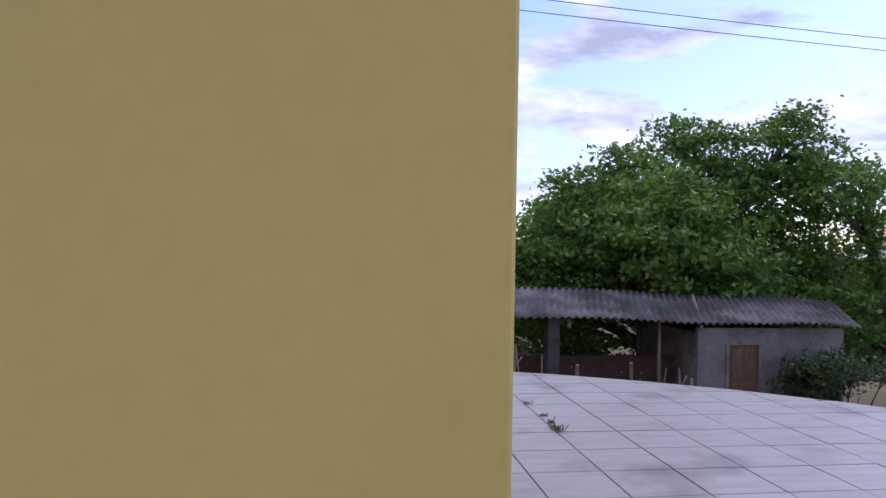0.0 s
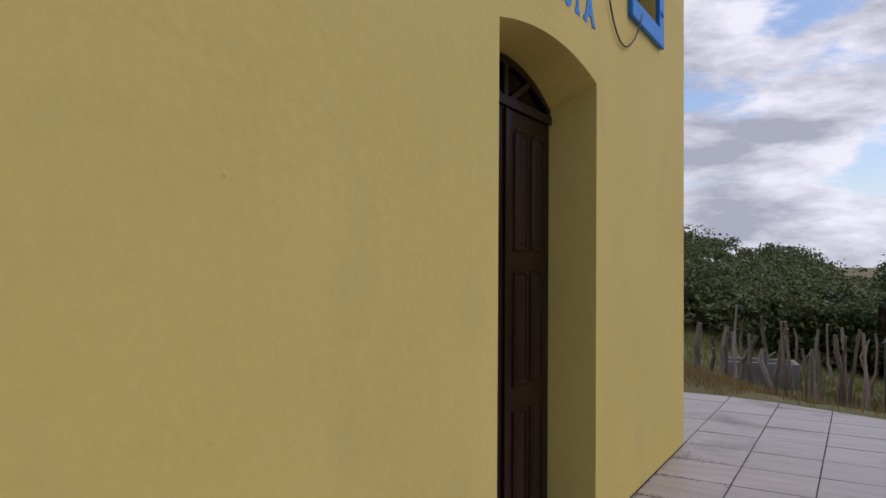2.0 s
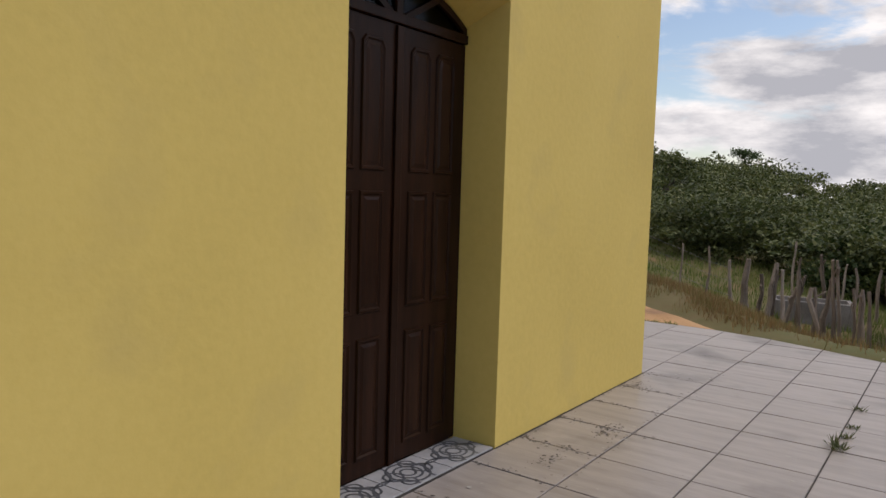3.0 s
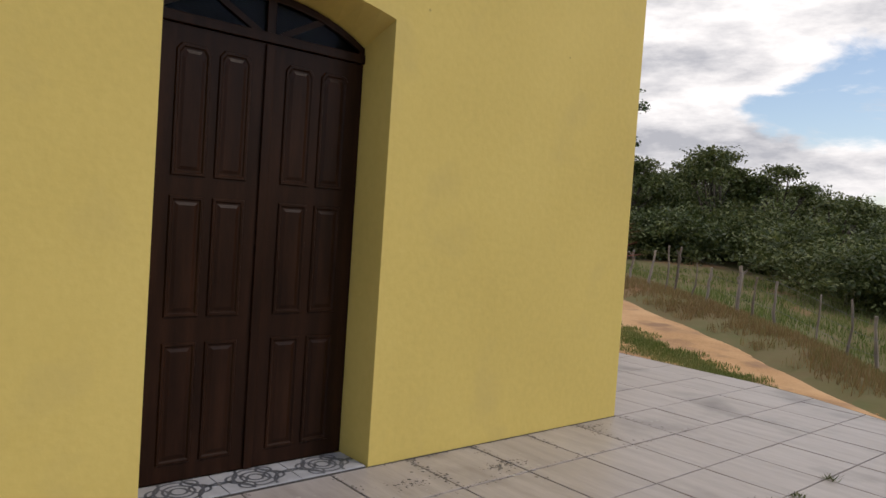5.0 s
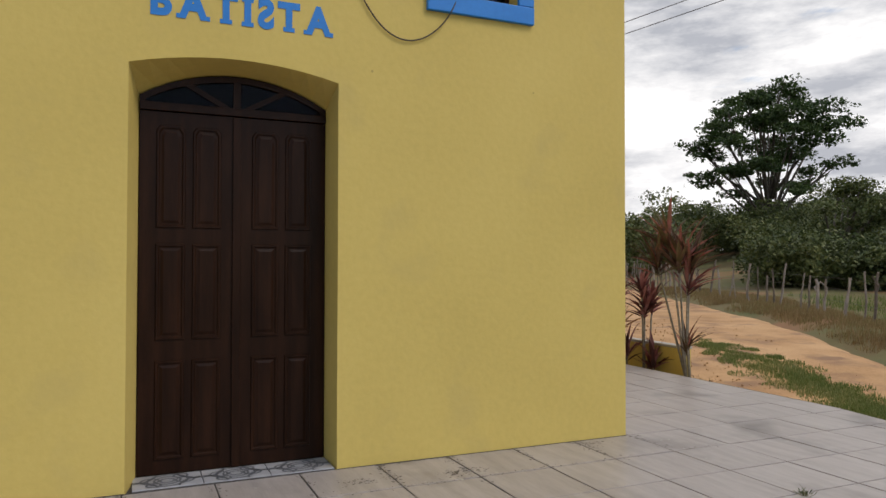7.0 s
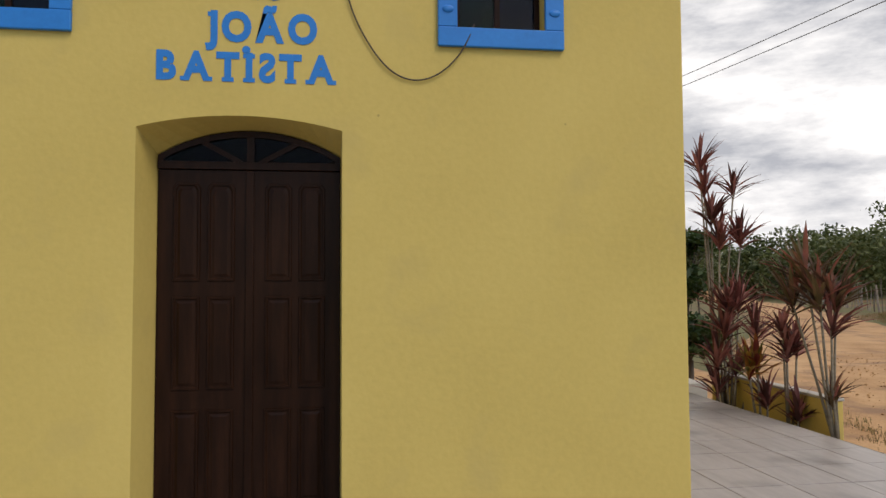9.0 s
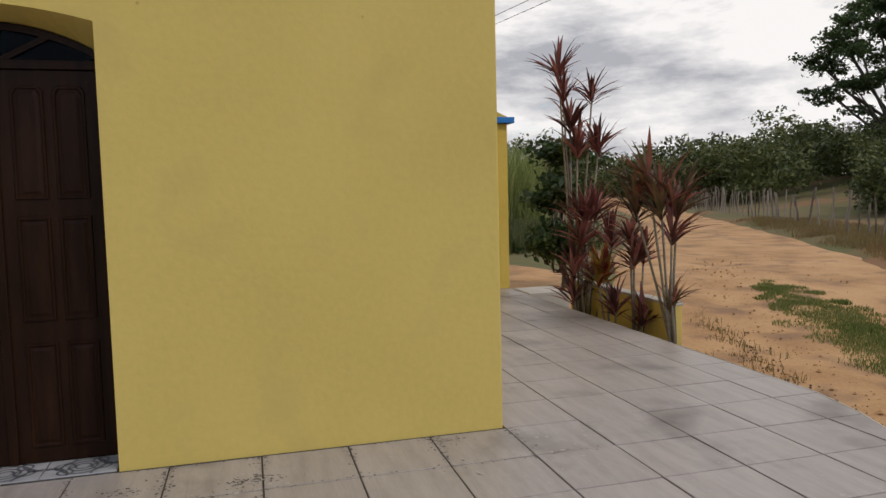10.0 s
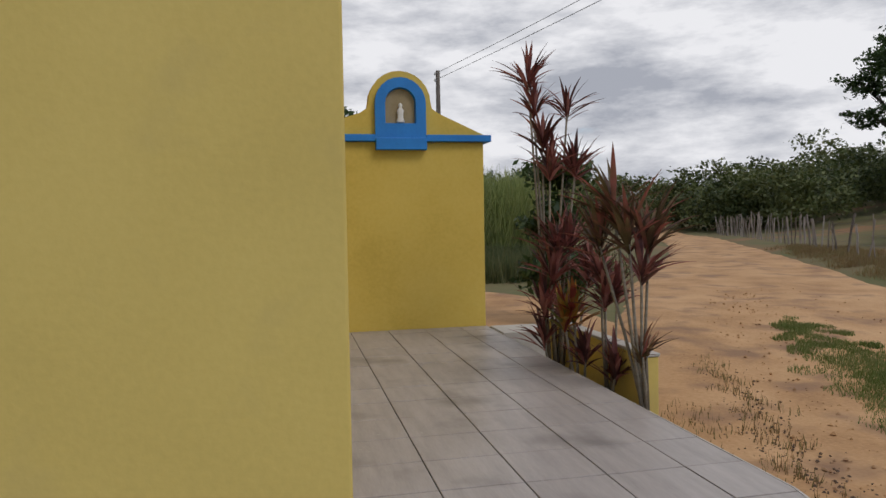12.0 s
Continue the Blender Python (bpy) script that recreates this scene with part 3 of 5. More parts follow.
# ---- the shrine wing ----
def build_wing():
    y0, y1, x0, x1 = 5.59, 8.6, 0.0, 2.125
    house = tagged(empty("shrine_room", 1.07, y0, 0), "deep yellow shrine room with gabled front and blue cornice", "shrine")
    inv = Matrix.Translation((-1.07, -y0, 0))
    def add(name, bm, mat, parent=house, label=""):
        ob = part(name, bm, mat, parent, label)
        if parent is house:
            ob.matrix_parent_inverse = inv
        return ob
    add("wall", boxed(x0 + 0.003, x1, y0, y1, -0.5, 2.26, bevel=0.008), YELLOW_DEEP)
    g = bmesh.new()
    mid = 1.10
    arc = [(mid + 0.375 * math.cos(math.radians(a)), 2.73 + 0.375 * math.sin(math.radians(a))) for a in range(0, 181, 15)]
    prism(g, [(x0 + 0.003, 2.345), (x1 + 0.02, 2.345), (mid + 0.48, 2.60), (mid + 0.39, 2.66)] + arc + [(mid - 0.39, 2.66), (mid - 0.48, 2.60), (x0 + 0.003, 2.40)], y0, y0 + 0.22)
    add("gable", g, YELLOW_DEEP)
    for a, c in ((x0 + 0.003, mid - 0.30), (mid + 0.30, x1 + 0.085)):
        add("cornice", boxed(a, c, y0 - 0.07, y0 + 0.20, 2.262, 2.343, bevel=0.006), BLUE)
    add("cornice", boxed(x1 + 0.001, x1 + 0.085, y0 + 0.201, y1, 2.262, 2.343, bevel=0.006), BLUE)
    add("roof", boxed(x0 + 0.003, x1, y0 + 0.221, y1, 2.262, 2.36), CONCRETE)
    f = bmesh.new()
    def loop(h, top_z, base, y):
        pts = [(mid - h, base)] + [(mid + h * math.cos(math.radians(a)), top_z - h + h * math.sin(math.radians(a))) for a in range(180, -1, -15)] + [(mid + h, base)]
        return [f.verts.new((x, y, z)) for x, z in pts]
    rings = [loop(0.305, 3.02, 2.16, y0 - 0.001), loop(0.305, 3.02, 2.16, y0 - 0.06), loop(0.185, 2.90, 2.475, y0 - 0.06), loop(0.175, 2.89, 2.485, y0 + 0.0)]
    for a, c in zip(rings, rings[1:]):
        for i in range(len(a)):
            j = (i + 1) % len(a)
            f.faces.new((a[i], a[j], c[j], c[i]))
    niche = add("niche_frame", f, BLUE)
    b = bmesh.new()
    vs = [b.verts.new((x, y0 - 0.003, z)) for x, z in [(mid - 0.2, 2.46)] + [(mid + 0.2 * math.cos(math.radians(a)), 2.71 + 0.2 * math.sin(math.radians(a))) for a in range(180, -1, -15)] + [(mid + 0.2, 2.46)]]
    b.faces.new(vs)
    add("niche_back", b, NICHE)
    add("niche_ledge", boxed(mid - 0.305, mid + 0.305, y0 - 0.10, y0 - 0.061, 2.16, 2.30, bevel=0.006), BLUE)
    return mid, y0


NICHE_X, NICHE_Y = build_wing()


def build_figure():
    bm = bmesh.new()
    profile = [(0.0, 0.0), (0.048, 0.0), (0.05, 0.02), (0.036, 0.05), (0.034, 0.10), (0.042, 0.14), (0.024, 0.165), (0.018, 0.175), (0.024, 0.19), (0.024, 0.21), (0.012, 0.228), (0.0, 0.232)]
    rings = [[bm.verts.new((max(r, 0.001) * math.cos(k * math.tau / 12), max(r, 0.001) * 0.7 * math.sin(k * math.tau / 12), z)) for k in range(12)] for r, z in profile]
    for a, c in zip(rings, rings[1:]):
        for k in range(12):
            bm.faces.new((a[k], a[(k + 1) % 12], c[(k + 1) % 12], c[k]))
    fig = mesh_object("figurine", bm, WHITE, True)
    fig.location = (NICHE_X, NICHE_Y - 0.032, 2.487)
    fig.scale = (1, 0.7, 1)
    return tagged(fig, "small white painted plaster figurine standing in the niche", "figurine")


build_figure()

# ---- platform ----
EDGE = [(2.12, 5.58), (2.12, 0.05), (2.03, -0.4), (1.87, -0.85), (1.62, -1.5), (1.34, -2.1), (0.97, -2.8), (0.5, -3.5), (-0.1, -4.2), (-0.9, -4.9), (-1.9, -5.4), (-3.0, -5.7), (-6.9, -5.7), (-6.9, 5.58)]


def slab(name, outline, z0, z1, mat, label):
    bm = bmesh.new()
    a = [bm.verts.new((x, y, z0)) for x, y in outline]
    c = [bm.verts.new((x, y, z1)) for x, y in outline]
    bm.faces.new(a)
    bm.faces.new(c)
    for i in range(len(a)):
        j = (i + 1) % len(a)
        bm.faces.new((a[i], a[j], c[j], c[i]))
    return tagged(mesh_object(name, bm, mat), label, "floor", kind="structure")


pavement = slab("pavement", EDGE, -1.6, -0.006, GROUT, "raised forecourt laid with square grey wood-effect tiles")
edge_bm = bmesh.new()
for (ax, ay), (bx, by) in zip(EDGE[:13], EDGE[1:14]):
    d = Vector((bx - ax, by - ay, 0)).normalized()
    out = Vector((-d.y, d.x, 0)) * 0.02
    vs = [edge_bm.verts.new(v) for v in ((ax, ay, -1.6), (bx, by, -1.6), (bx, by, 0.002), (ax, ay, 0.002), (ax + out.x, ay + out.y, -1.6), (bx + out.x, by + out.y, -1.6), (bx + out.x, by + out.y, -0.004), (ax + out.x, ay + out.y, -0.004))]
    for f in ((0, 1, 2, 3), (4, 5, 6, 7), (3, 2, 6, 7), (0, 1, 5, 4)):
        edge_bm.faces.new([vs[i] for i in f])
tagged(mesh_object("platform_edge", edge_bm, LIME), "pale cement edge and side of the raised forecourt", "edge", kind="structure")
tagged(mesh_object("back_step", boxed(2.175, 2.75, 5.0, 5.58, -0.7, -0.003, bevel=0.01), LIME), "pale cement slab at the end of the planter", "step", kind="structure")

# ---- planter ----
planter = tagged(empty("planter", 2.4, 3.5, -0.5), "low yellow painted planter wall with pale top beside the tiles", "planter")
for args, mat, nm in (((0.09, 0.20, -1.3, 0.9, -0.3, 0.71), YELLOW, "wall"), ((0.08, 0.21, -1.31, 0.91, 0.711, 0.74), LIME, "coping")):
    part(nm, boxed(*args, bevel=0.008), mat, planter)
part("soil", boxed(-0.225, 0.089, -1.75, 1.309, -0.3, 0.28), SOIL, planter)


# ---- shed ----
def build_shed():
    shed = tagged(empty("shed", 13.8, -7.0, -3.1), "long low open shed with sagging corrugated roof and plastered room", "shed")
    inv = Matrix.Translation((-13.8, 7.0, 3.1))
    def add(name, bm, mat, parent=shed, label="", smooth=False):
        ob = part(name, bm, mat, parent, label, smooth)
        if parent is shed:
            ob.matrix_parent_inverse = inv
        return ob
    def sag(y):
        return 0.05 * math.sin(y * 0.9) - 0.12 * math.exp(-((y + 4.6) / 1.6) ** 2) + 0.04 * noise.noise((y * 0.7, 0, 0))
    for side, name in ((0, "roof"), (1, "roof")):
        bm = bmesh.new()
        rows = []
        n = 300
        for k in range(7):
            f = k / 6
            row = []
            for i in range(n + 1):
                y = -1.45 - 12.2 * i / n
                wave = 0.036 * math.sin(i * math.tau * 12.2 / 0.20 / n)
                x = (11.75 + 2.15 * f) if side == 0 else (16.3 - 2.4 * f)
                z = -0.55 + 0.85 * f if side == 0 else -0.75 + 1.05 * f
                run = (-1.45 - y) / 12.2
                z += (0.30 - 0.22 * f) * (1 - run) - (0.12 + 0.32 * f) * run
                lap = 0.018 if f > 0.5 else 0.0
                row.append(bm.verts.new((x, y - (0.7 if side == 0 else 0.0) * f, z + wave + sag(y) + lap)))
            rows.append(row)
        for a, c in zip(rows, rows[1:]):
            for i in range(n):
                bm.faces.new((a[i], a[i + 1], c[i + 1], c[i]))
        ob = add(name, bm, ROOF, smooth=True)
        th = ob.modifiers.new("thickness", "SOLIDIFY")
        th.thickness = 0.012
    for y0, y1, x0 in ((-1.98, -1.52, 12.05), (-5.36, -5.05, 12.05)):
        add("pillar", boxed(x0, x0 + 0.36, y0, y1, -3.4, -0.24 if y0 > -3 else -0.44, bevel=0.02), PLASTER_SHADED)
    add("wall", boxed(12.0, 12.16, -13.3, -10.93, -3.4, -0.70), PLASTER)
    add("wall", boxed(12.0, 12.16, -9.88, -9.1, -3.4, -0.70), PLASTER)
    add("wall", boxed(12.0, 12.16, -10.929, -9.881, -1.16, -0.70), PLASTER)
    add("wall", boxed(12.161, 16.0, -9.26, -9.1, -3.4, -0.86), PLASTER)
    add("wall", boxed(12.161, 16.0, -13.3, -13.14, -3.4, -0.95), PLASTER)
    add("wall", boxed(15.84, 16.0, -13.139, -9.261, -3.4, -1.0), PLASTER)
    add("low_wall", boxed(13.3, 13.48, -9.09, -2.1, -3.4, -1.62, bevel=0.01), BRICK)
    for y in (-2.6, -2.95, -8.3):
        q = bmesh.new()
        tube(q, [(12.5, y, -3.3), (12.52, y + 0.03, -2.0), (12.5, y + 0.05, -0.5)], [0.06, 0.055, 0.05])
        add("prop", q, STICK)
    for y in (-1.7, -5.2, -8.8):
        q = bmesh.new()
        tube(q, [(11.9, y - 0.35, -0.66), (13.7, y - 1.0, 0.05)], 0.045)
        add("rafter", q, STICK)
    frame_ob = add("door_frame", boxed(11.97, 12.17, -10.92, -10.83, -3.2, -1.165), PLASTER)
    add("door_frame", boxed(11.97, 12.17, -9.98, -9.89, -3.2, -1.165), PLASTER)
    door = add("door", boxed(12.05, 12.10, -10.825, -9.985, -3.15, -1.17), DOOR_BROWN, label="faded brown panelled wooden door")
    for z0, z1 in ((-3.0, -2.45), (-2.35, -2.15), (-2.05, -1.3)):
        for y0, y1 in ((-10.73, -10.45), (-10.36, -10.08)):
            q = bmesh.new()
            box(q, 12.03 - 13.8, 12.049 - 13.8, y0 + 7, y1 + 7, z0 + 3.1, z1 + 3.1, bevel=0.008)
            ob = part("panel", q, DOOR_BROWN, door)
            ob.matrix_parent_inverse = Matrix.Translation((13.8, -7.0, -3.1))
    return shed


build_shed()


# ---- trough ----
def build_trough():
    t = tagged(empty("water_trough", 14.9, 1.2, land(14.9, 1.2)), "rectangular grey concrete water trough behind the fence", "trough")
    for args in ((-0.5, 0.5, -0.9, -0.8, -0.2, 0.55), (-0.5, 0.5, 0.8, 0.9, -0.2, 0.55), (-0.5, -0.4, -0.799, 0.799, -0.2, 0.55), (0.4, 0.5, -0.799, 0.799, -0.2, 0.55)):
        part("side", boxed(*args, bevel=0.012), CONCRETE, t)
    part("bottom", boxed(-0.399, 0.399, -0.799, 0.799, -0.2, 0.2), CONCRETE, t)
    t.rotation_euler = (0, 0, radians(12))
    return t


build_trough()

# ---- fences ----
rnd = random.Random(4)


def stick_mesh(k):
    r = random.Random(k)
    bm = bmesh.new()
    h = 1.0
    pts, rad = [], []
    x = y = 0
    base = r.uniform(0.034, 0.062)
    for i in range(7):
        f = i / 6
        pts.append((x, y, -0.25 + f * 1.25 * h))
        rad.append(base * (1.0 - 0.3 * f) * r.uniform(0.82, 1.15))
        x += r.uniform(-0.05, 0.05)
        y += r.uniform(-0.05, 0.05)
    tube(bm, pts, rad, 7)
    if k % 3 == 0:
        a = Vector(pts[4])
        tube(bm, [a, a + Vector((r.uniform(-0.1, 0.1), r.uniform(-0.14, 0.14), 0.16)), a + Vector((r.uniform(-0.12, 0.12), r.uniform(-0.2, 0.2), 0.34))], [base * 0.6, base * 0.5, base * 0.35], 6)
    me = bpy.data.meshes.new("post")
    bmesh.ops.recalc_face_normals(bm, faces=bm.faces)
    bm.to_mesh(me)
    bm.free()
    me.materials.append(STICK)
    return me


STICKS = [stick_mesh(k) for k in range(9)]


def build_fence(line, gap, heights, label, thick=1.0, wires=()):
    x0, y0 = line[0]
    f = tagged(empty("fence", x0, y0, land(x0, y0)), label, "fence")
    inv = Matrix.Translation((-x0, -y0, -land(x0, y0)))
    left = 0.0
    tops = []
    for (ax, ay), (bx, by) in zip(line, line[1:]):
        length = math.dist((ax, ay), (bx, by))
        s = left
        while s < length:
            x, y = ax + (bx - ax) * s / length, ay + (by - ay) * s / length
            x += rnd.uniform(-0.08, 0.08)
            y += rnd.uniform(-0.08, 0.08)
            h = rnd.uniform(*heights)
            ob = new("post", rnd.choice(STICKS))
            ob.parent = f
            ob.matrix_parent_inverse = inv
            w = thick * rnd.uniform(0.8, 1.35)
            ob.matrix_basis = Matrix.LocRotScale((x, y, land(x, y)), Euler((rnd.uniform(-0.13, 0.13), rnd.uniform(-0.13, 0.13), rnd.uniform(0, 6.28))), (w, w, h))
            tops.append((x, y, land(x, y)))
            s += gap * rnd.uniform(0.65, 1.4)
        left = s - length
    for z in wires:
        cu = bmesh.new()
        tube(cu, [(x, y, g + z) for x, y, g in tops], 0.004, 3)
        w = part("strand", cu, WIRE, f)
        w.matrix_parent_inverse = inv
    return f


build_fence([(11.0, -13), (10.9, -9), (10.7, -5.5), (10.5, -2.6)], 0.36, (1.6, 2.5), "rough fence of crooked grey sticks before the shed", 0.9)
build_fence([(10.5, -2.6), (11.2, -1.0), (12.2, 0.5)], 0.20, (1.3, 1.9), "dense fence of crooked grey sticks", 0.8)
build_fence([(12.2, 0.5), (12.8, 1.6), (13.0, 2.6)], 0.2, (1.0, 1.5), "dense clump of thick weathered fence stakes", 1.1)
build_fence([(13.0, 2.6), (12.8, 4.4), (13.9, 7.1), (15.9, 11.2), (18.4, 17.0), (21.2, 23.0)], 0.8, (1.0, 1.5), "roadside fence of crooked weathered posts and wire", 0.75, (0.45, 0.8, 1.1))
build_fence([(21.2, 23.0), (25.8, 33), (35.5, 52)], 0.62, (1.2, 1.6), "far roadside fence of crooked weathered posts", 0.75)
build_fence([(15.6, -2.5), (16.8, -0.6), (17.6, 2.2)], 0.45, (1.3, 1.8), "rough stick fence behind the trough", 1.1)


# ---- foliage ----
def cards(rng, centres, size, flat=0.9):
    """Leaf blades: one kite a leaf, lying more or less level."""
    n = len(centres)
    up = rng.normal(size=(n, 3)) * 0.75 + np.array((0, 0, flat))
    up /= np.linalg.norm(up, axis=1)[:, None]
    d = np.cross(up, rng.normal(size=(n, 3)))
    d /= np.linalg.norm(d, axis=1)[:, None]
    e = np.cross(up, d)
    s = (size * rng.uniform(0.6, 1.35, n))[:, None]
    v = np.empty((n, 4, 3))
    v[:, 0] = centres - d * s * 0.5
    v[:, 1] = centres + e * s * 0.27
    v[:, 2] = centres + d * s * 0.5
    v[:, 3] = centres - e * s * 0.27
    return v.reshape(-1, 3)


def quads_mesh(name, v, mat):
    n = len(v) // 4
    me = bpy.data.meshes.new(name)
    me.vertices.add(len(v))
    me.vertices.foreach_set("co", np.asarray(v, dtype=np.float32).ravel())
    me.loops.add(4 * n)
    me.loops.foreach_set("vertex_index", np.arange(4 * n, dtype=np.int32))
    me.polygons.add(n)
    me.polygons.foreach_set("loop_start", np.arange(0, 4 * n, 4, dtype=np.int32))
    me.update(calc_edges=True)
    me.materials.append(mat)
    return me


def crown_points(rng, lobes, clumps, leaves, spread, tall=0.42):
    """Leaves gathered in clumps that sit on and in the lobes."""
    out = []
    vol = np.array([l[3] * l[4] * l[5] for l in lobes]) ** 0.67
    for l, share in zip(lobes, vol / vol.sum()):
        k = max(3, int(clumps * share))
        d = rng.normal(size=(k, 3))
        d /= np.linalg.norm(d, axis=1)[:, None]
        c = np.array(l[:3]) + d * np.array(l[3:6]) * rng.uniform(0.4, 1.03, k)[:, None]
        for q in c:
            sp = spread * rng.uniform(0.6, 1.3)
            out.append(q + np.clip(rng.normal(size=(leaves, 3)), -1.7, 1.7) * np.array((sp, sp, sp * tall)))
    return np.concatenate(out)


def build_tree(name, x, y, lobes, trunk, clumps, leaves, size, spread, leaf, label, category="tree", seed=1):
    rng = np.random.default_rng(seed)
    g = land(x, y)
    t = tagged(empty(name, x, y, g - 0.1), label, category)
    bm = bmesh.new()
    r, fork = trunk
    tube(bm, [(0, 0, -0.2), (0.05, 0.02, fork * 0.5), (0.02, -0.04, fork)], [r * 1.35, r, r * 0.85], 9)
    part("trunk", bm, BARK, t, smooth=True)
    for l in lobes:
        b = bmesh.new()
        tip = Vector(l[:3])
        lift = 0.0 if len(lobes) < 30 else rng.uniform(0.0, 0.5)
        if len(lobes) >= 30 and rng.uniform() < 0.5:
            continue
        start = Vector((tip.x * lift * 0.4, tip.y * lift * 0.4, fork * 0.85 + lift * (tip.z - fork)))
        mid = start.lerp(tip, 0.5) + Vector((rng.uniform(-.3, .3), rng.uniform(-.3, .3), -0.25))
        tube(b, [start, mid, tip], [r * 0.55, r * 0.38, r * 0.12], 6)
        for _ in range(4):
            q = tip + Vector(rng.normal(size=3)) * 0.5 * min(l[3:6]) * 1.0
            m2 = mid.lerp(tip, rng.uniform(0.2, 0.8))
            tube(b, [m2, m2.lerp(q, 0.5) + Vector((0, 0, -0.1)), q], [r * 0.22, r * 0.15, r * 0.06], 5)
        part("limb", b, BARK, t, smooth=True)
    v = cards(rng, crown_points(rng, lobes, clumps, leaves, spread), size)
    ob = new("crown", quads_mesh("crown", v, leaf))
    ob.parent = t
    return t


# the broad bright tree behind the shed
def lobes_for(rng, n, rx, ry, z0, z1, size, slope=False):
    out = []
    for _ in range(n):
        a, q = rng.uniform(0, 6.28), rng.uniform(0.15, 1.0) ** 0.5
        z = rng.uniform(z0, z1)
        s = size * rng.uniform(0.7, 1.25)
        ly = ry * q * math.sin(a)
        if slope:
            z = min(z, 9.5 - 0.25 * ly - 0.04 * max(0, ly) ** 2 - 0.72 * s)
        out.append((rx * q * math.cos(a), ly, z, s, s, s * 0.72))
    return out


r1 = random.Random(11)
build_tree("broad_tree", 18.5, -11.5, lobes_for(r1, 24, 3.6, 6.6, 3.6, 9.0, 2.1, True) + [(-0.5, 6.0, 4.0, 1.7, 1.7, 1.2), (-0.8, 4.8, 5.4, 1.7, 1.9, 1.2), (-1.0, 3.2, 7.0, 1.5, 1.6, 1.1), (0, 2.2, 9.6, 0.5, 0.5, 0.7), (0, -1.5, 9.6, 1.3, 1.5, 1.0), (0.2, 1.2, 8.6, 1.9, 1.9, 1.2), (0, -2.4, 8.0, 2.0, 2.0, 1.3), (0.3, -4.4, 9.2, 2.1, 2.2, 1.3), (-0.6, 5.9, 6.0, 1.3, 1.5, 1.0), (0, 3.6, 8.2, 1.3, 1.3, 0.9), (0, -0.4, 10.3, 1.2, 1.3, 0.8), (0, -4.4, 10.5, 1.6, 1.7, 1.0), (-1.5, 0.0, 6.2, 1.8, 2.2, 1.3), (-2.2, 1.0, 3.8, 1.6, 2.2, 1.1), (-2.2, -3.0, 4.0, 1.6, 2.2, 1.1)], (0.35, 2.6), 2100, 50, 0.22, 0.36, LEAF, "broad spreading tree with bright green leaves behind the shed", seed=3)
r1 = random.Random(12)
build_tree("broad_tree", 17.5, -20.0, lobes_for(r1, 22, 3.4, 5.2, 2.6, 9.6, 2.1), (0.35, 2.4), 900, 42, 0.20, 0.40, LEAF, "broad leafy green tree beyond the shed", seed=4)
r1 = random.Random(13)
build_tree("shade_tree", 25.0, -4.2, lobes_for(r1, 12, 1.7, 1.7, 2.2, 4.7, 1.15), (0.25, 1.6), 520, 34, 0.18, 0.30, LEAF_DARK, "dense dark green tree beyond the fence", seed=5)
build_tree("shade_tree", 24.0, 0.4, lobes_for(r1, 8, 1.8, 2.0, 0.8, 2.4, 0.9), (0.2, 1.0), 260, 30, 0.2, 0.3, LEAF_DARK, "low dense dark green tree in the hollow", seed=6)
build_tree("garden_tree", 16.2, -4.6, lobes_for(r1, 8, 1.2, 2.6, 0.9, 2.2, 0.9), (0.12, 0.8), 200, 26, 0.2, 0.3, LEAF, "leafy green shrub behind the open shed", "shrub", seed=7)
build_tree("garden_tree", 16.6, -8.0, lobes_for(r1, 8, 1.2, 2.2, 0.9, 2.2, 0.9), (0.12, 0.8), 200, 26, 0.2, 0.3, LEAF, "leafy green shrub behind the open shed", "shrub", seed=8)
build_tree("climbing_shrub", 11.2, -12.7, lobes_for(r1, 14, 0.9, 1.2, 0.6, 3.9, 0.65), (0.07, 0.7), 300, 28, 0.13, 0.22, LEAF_DARK, "leafy shrub growing up against the plastered room", "shrub", seed=9)
# the tall open tree by the road
r2 = random.Random(21)
umbrella = []
TREE_X, TREE_Y = 49.2, 42.6
for k in range(72):
    a, q = k * 2.39996 + r2.uniform(-0.3, 0.3), math.sqrt((k + 0.5) / 72)
    drop = r2.uniform(0, 2.6) if k % 2 else r2.uniform(2.6, 8.4)
    umbrella.append((6.2 * q * math.cos(a), 6.2 * q * math.sin(a), 17.6 - land(TREE_X, TREE_Y) - 5.0 * q ** 2.4 - drop, 1.5, 1.5, 0.5))
build_tree("tall_tree", TREE_X, TREE_Y, umbrella, (0.26, 3.0), 1000, 28, 0.34, 0.38, LEAF_DARK, "tall open-crowned dark tree with bare limbs", seed=22)
r2 = random.Random(20)
lone = FROM_X + 124 * math.sin(radians(76)), FROM_Y + 124 * math.cos(radians(76))
build_tree("ridge_tree", *lone, lobes_for(r2, 7, 1.6, 1.6, 4.6, 6.6, 0.9), (0.16, 3.6), 90, 22, 0.3, 0.45, LEAF_DARK, "lone small dark tree standing on the far ridge", seed=24)
r2 = random.Random(23)
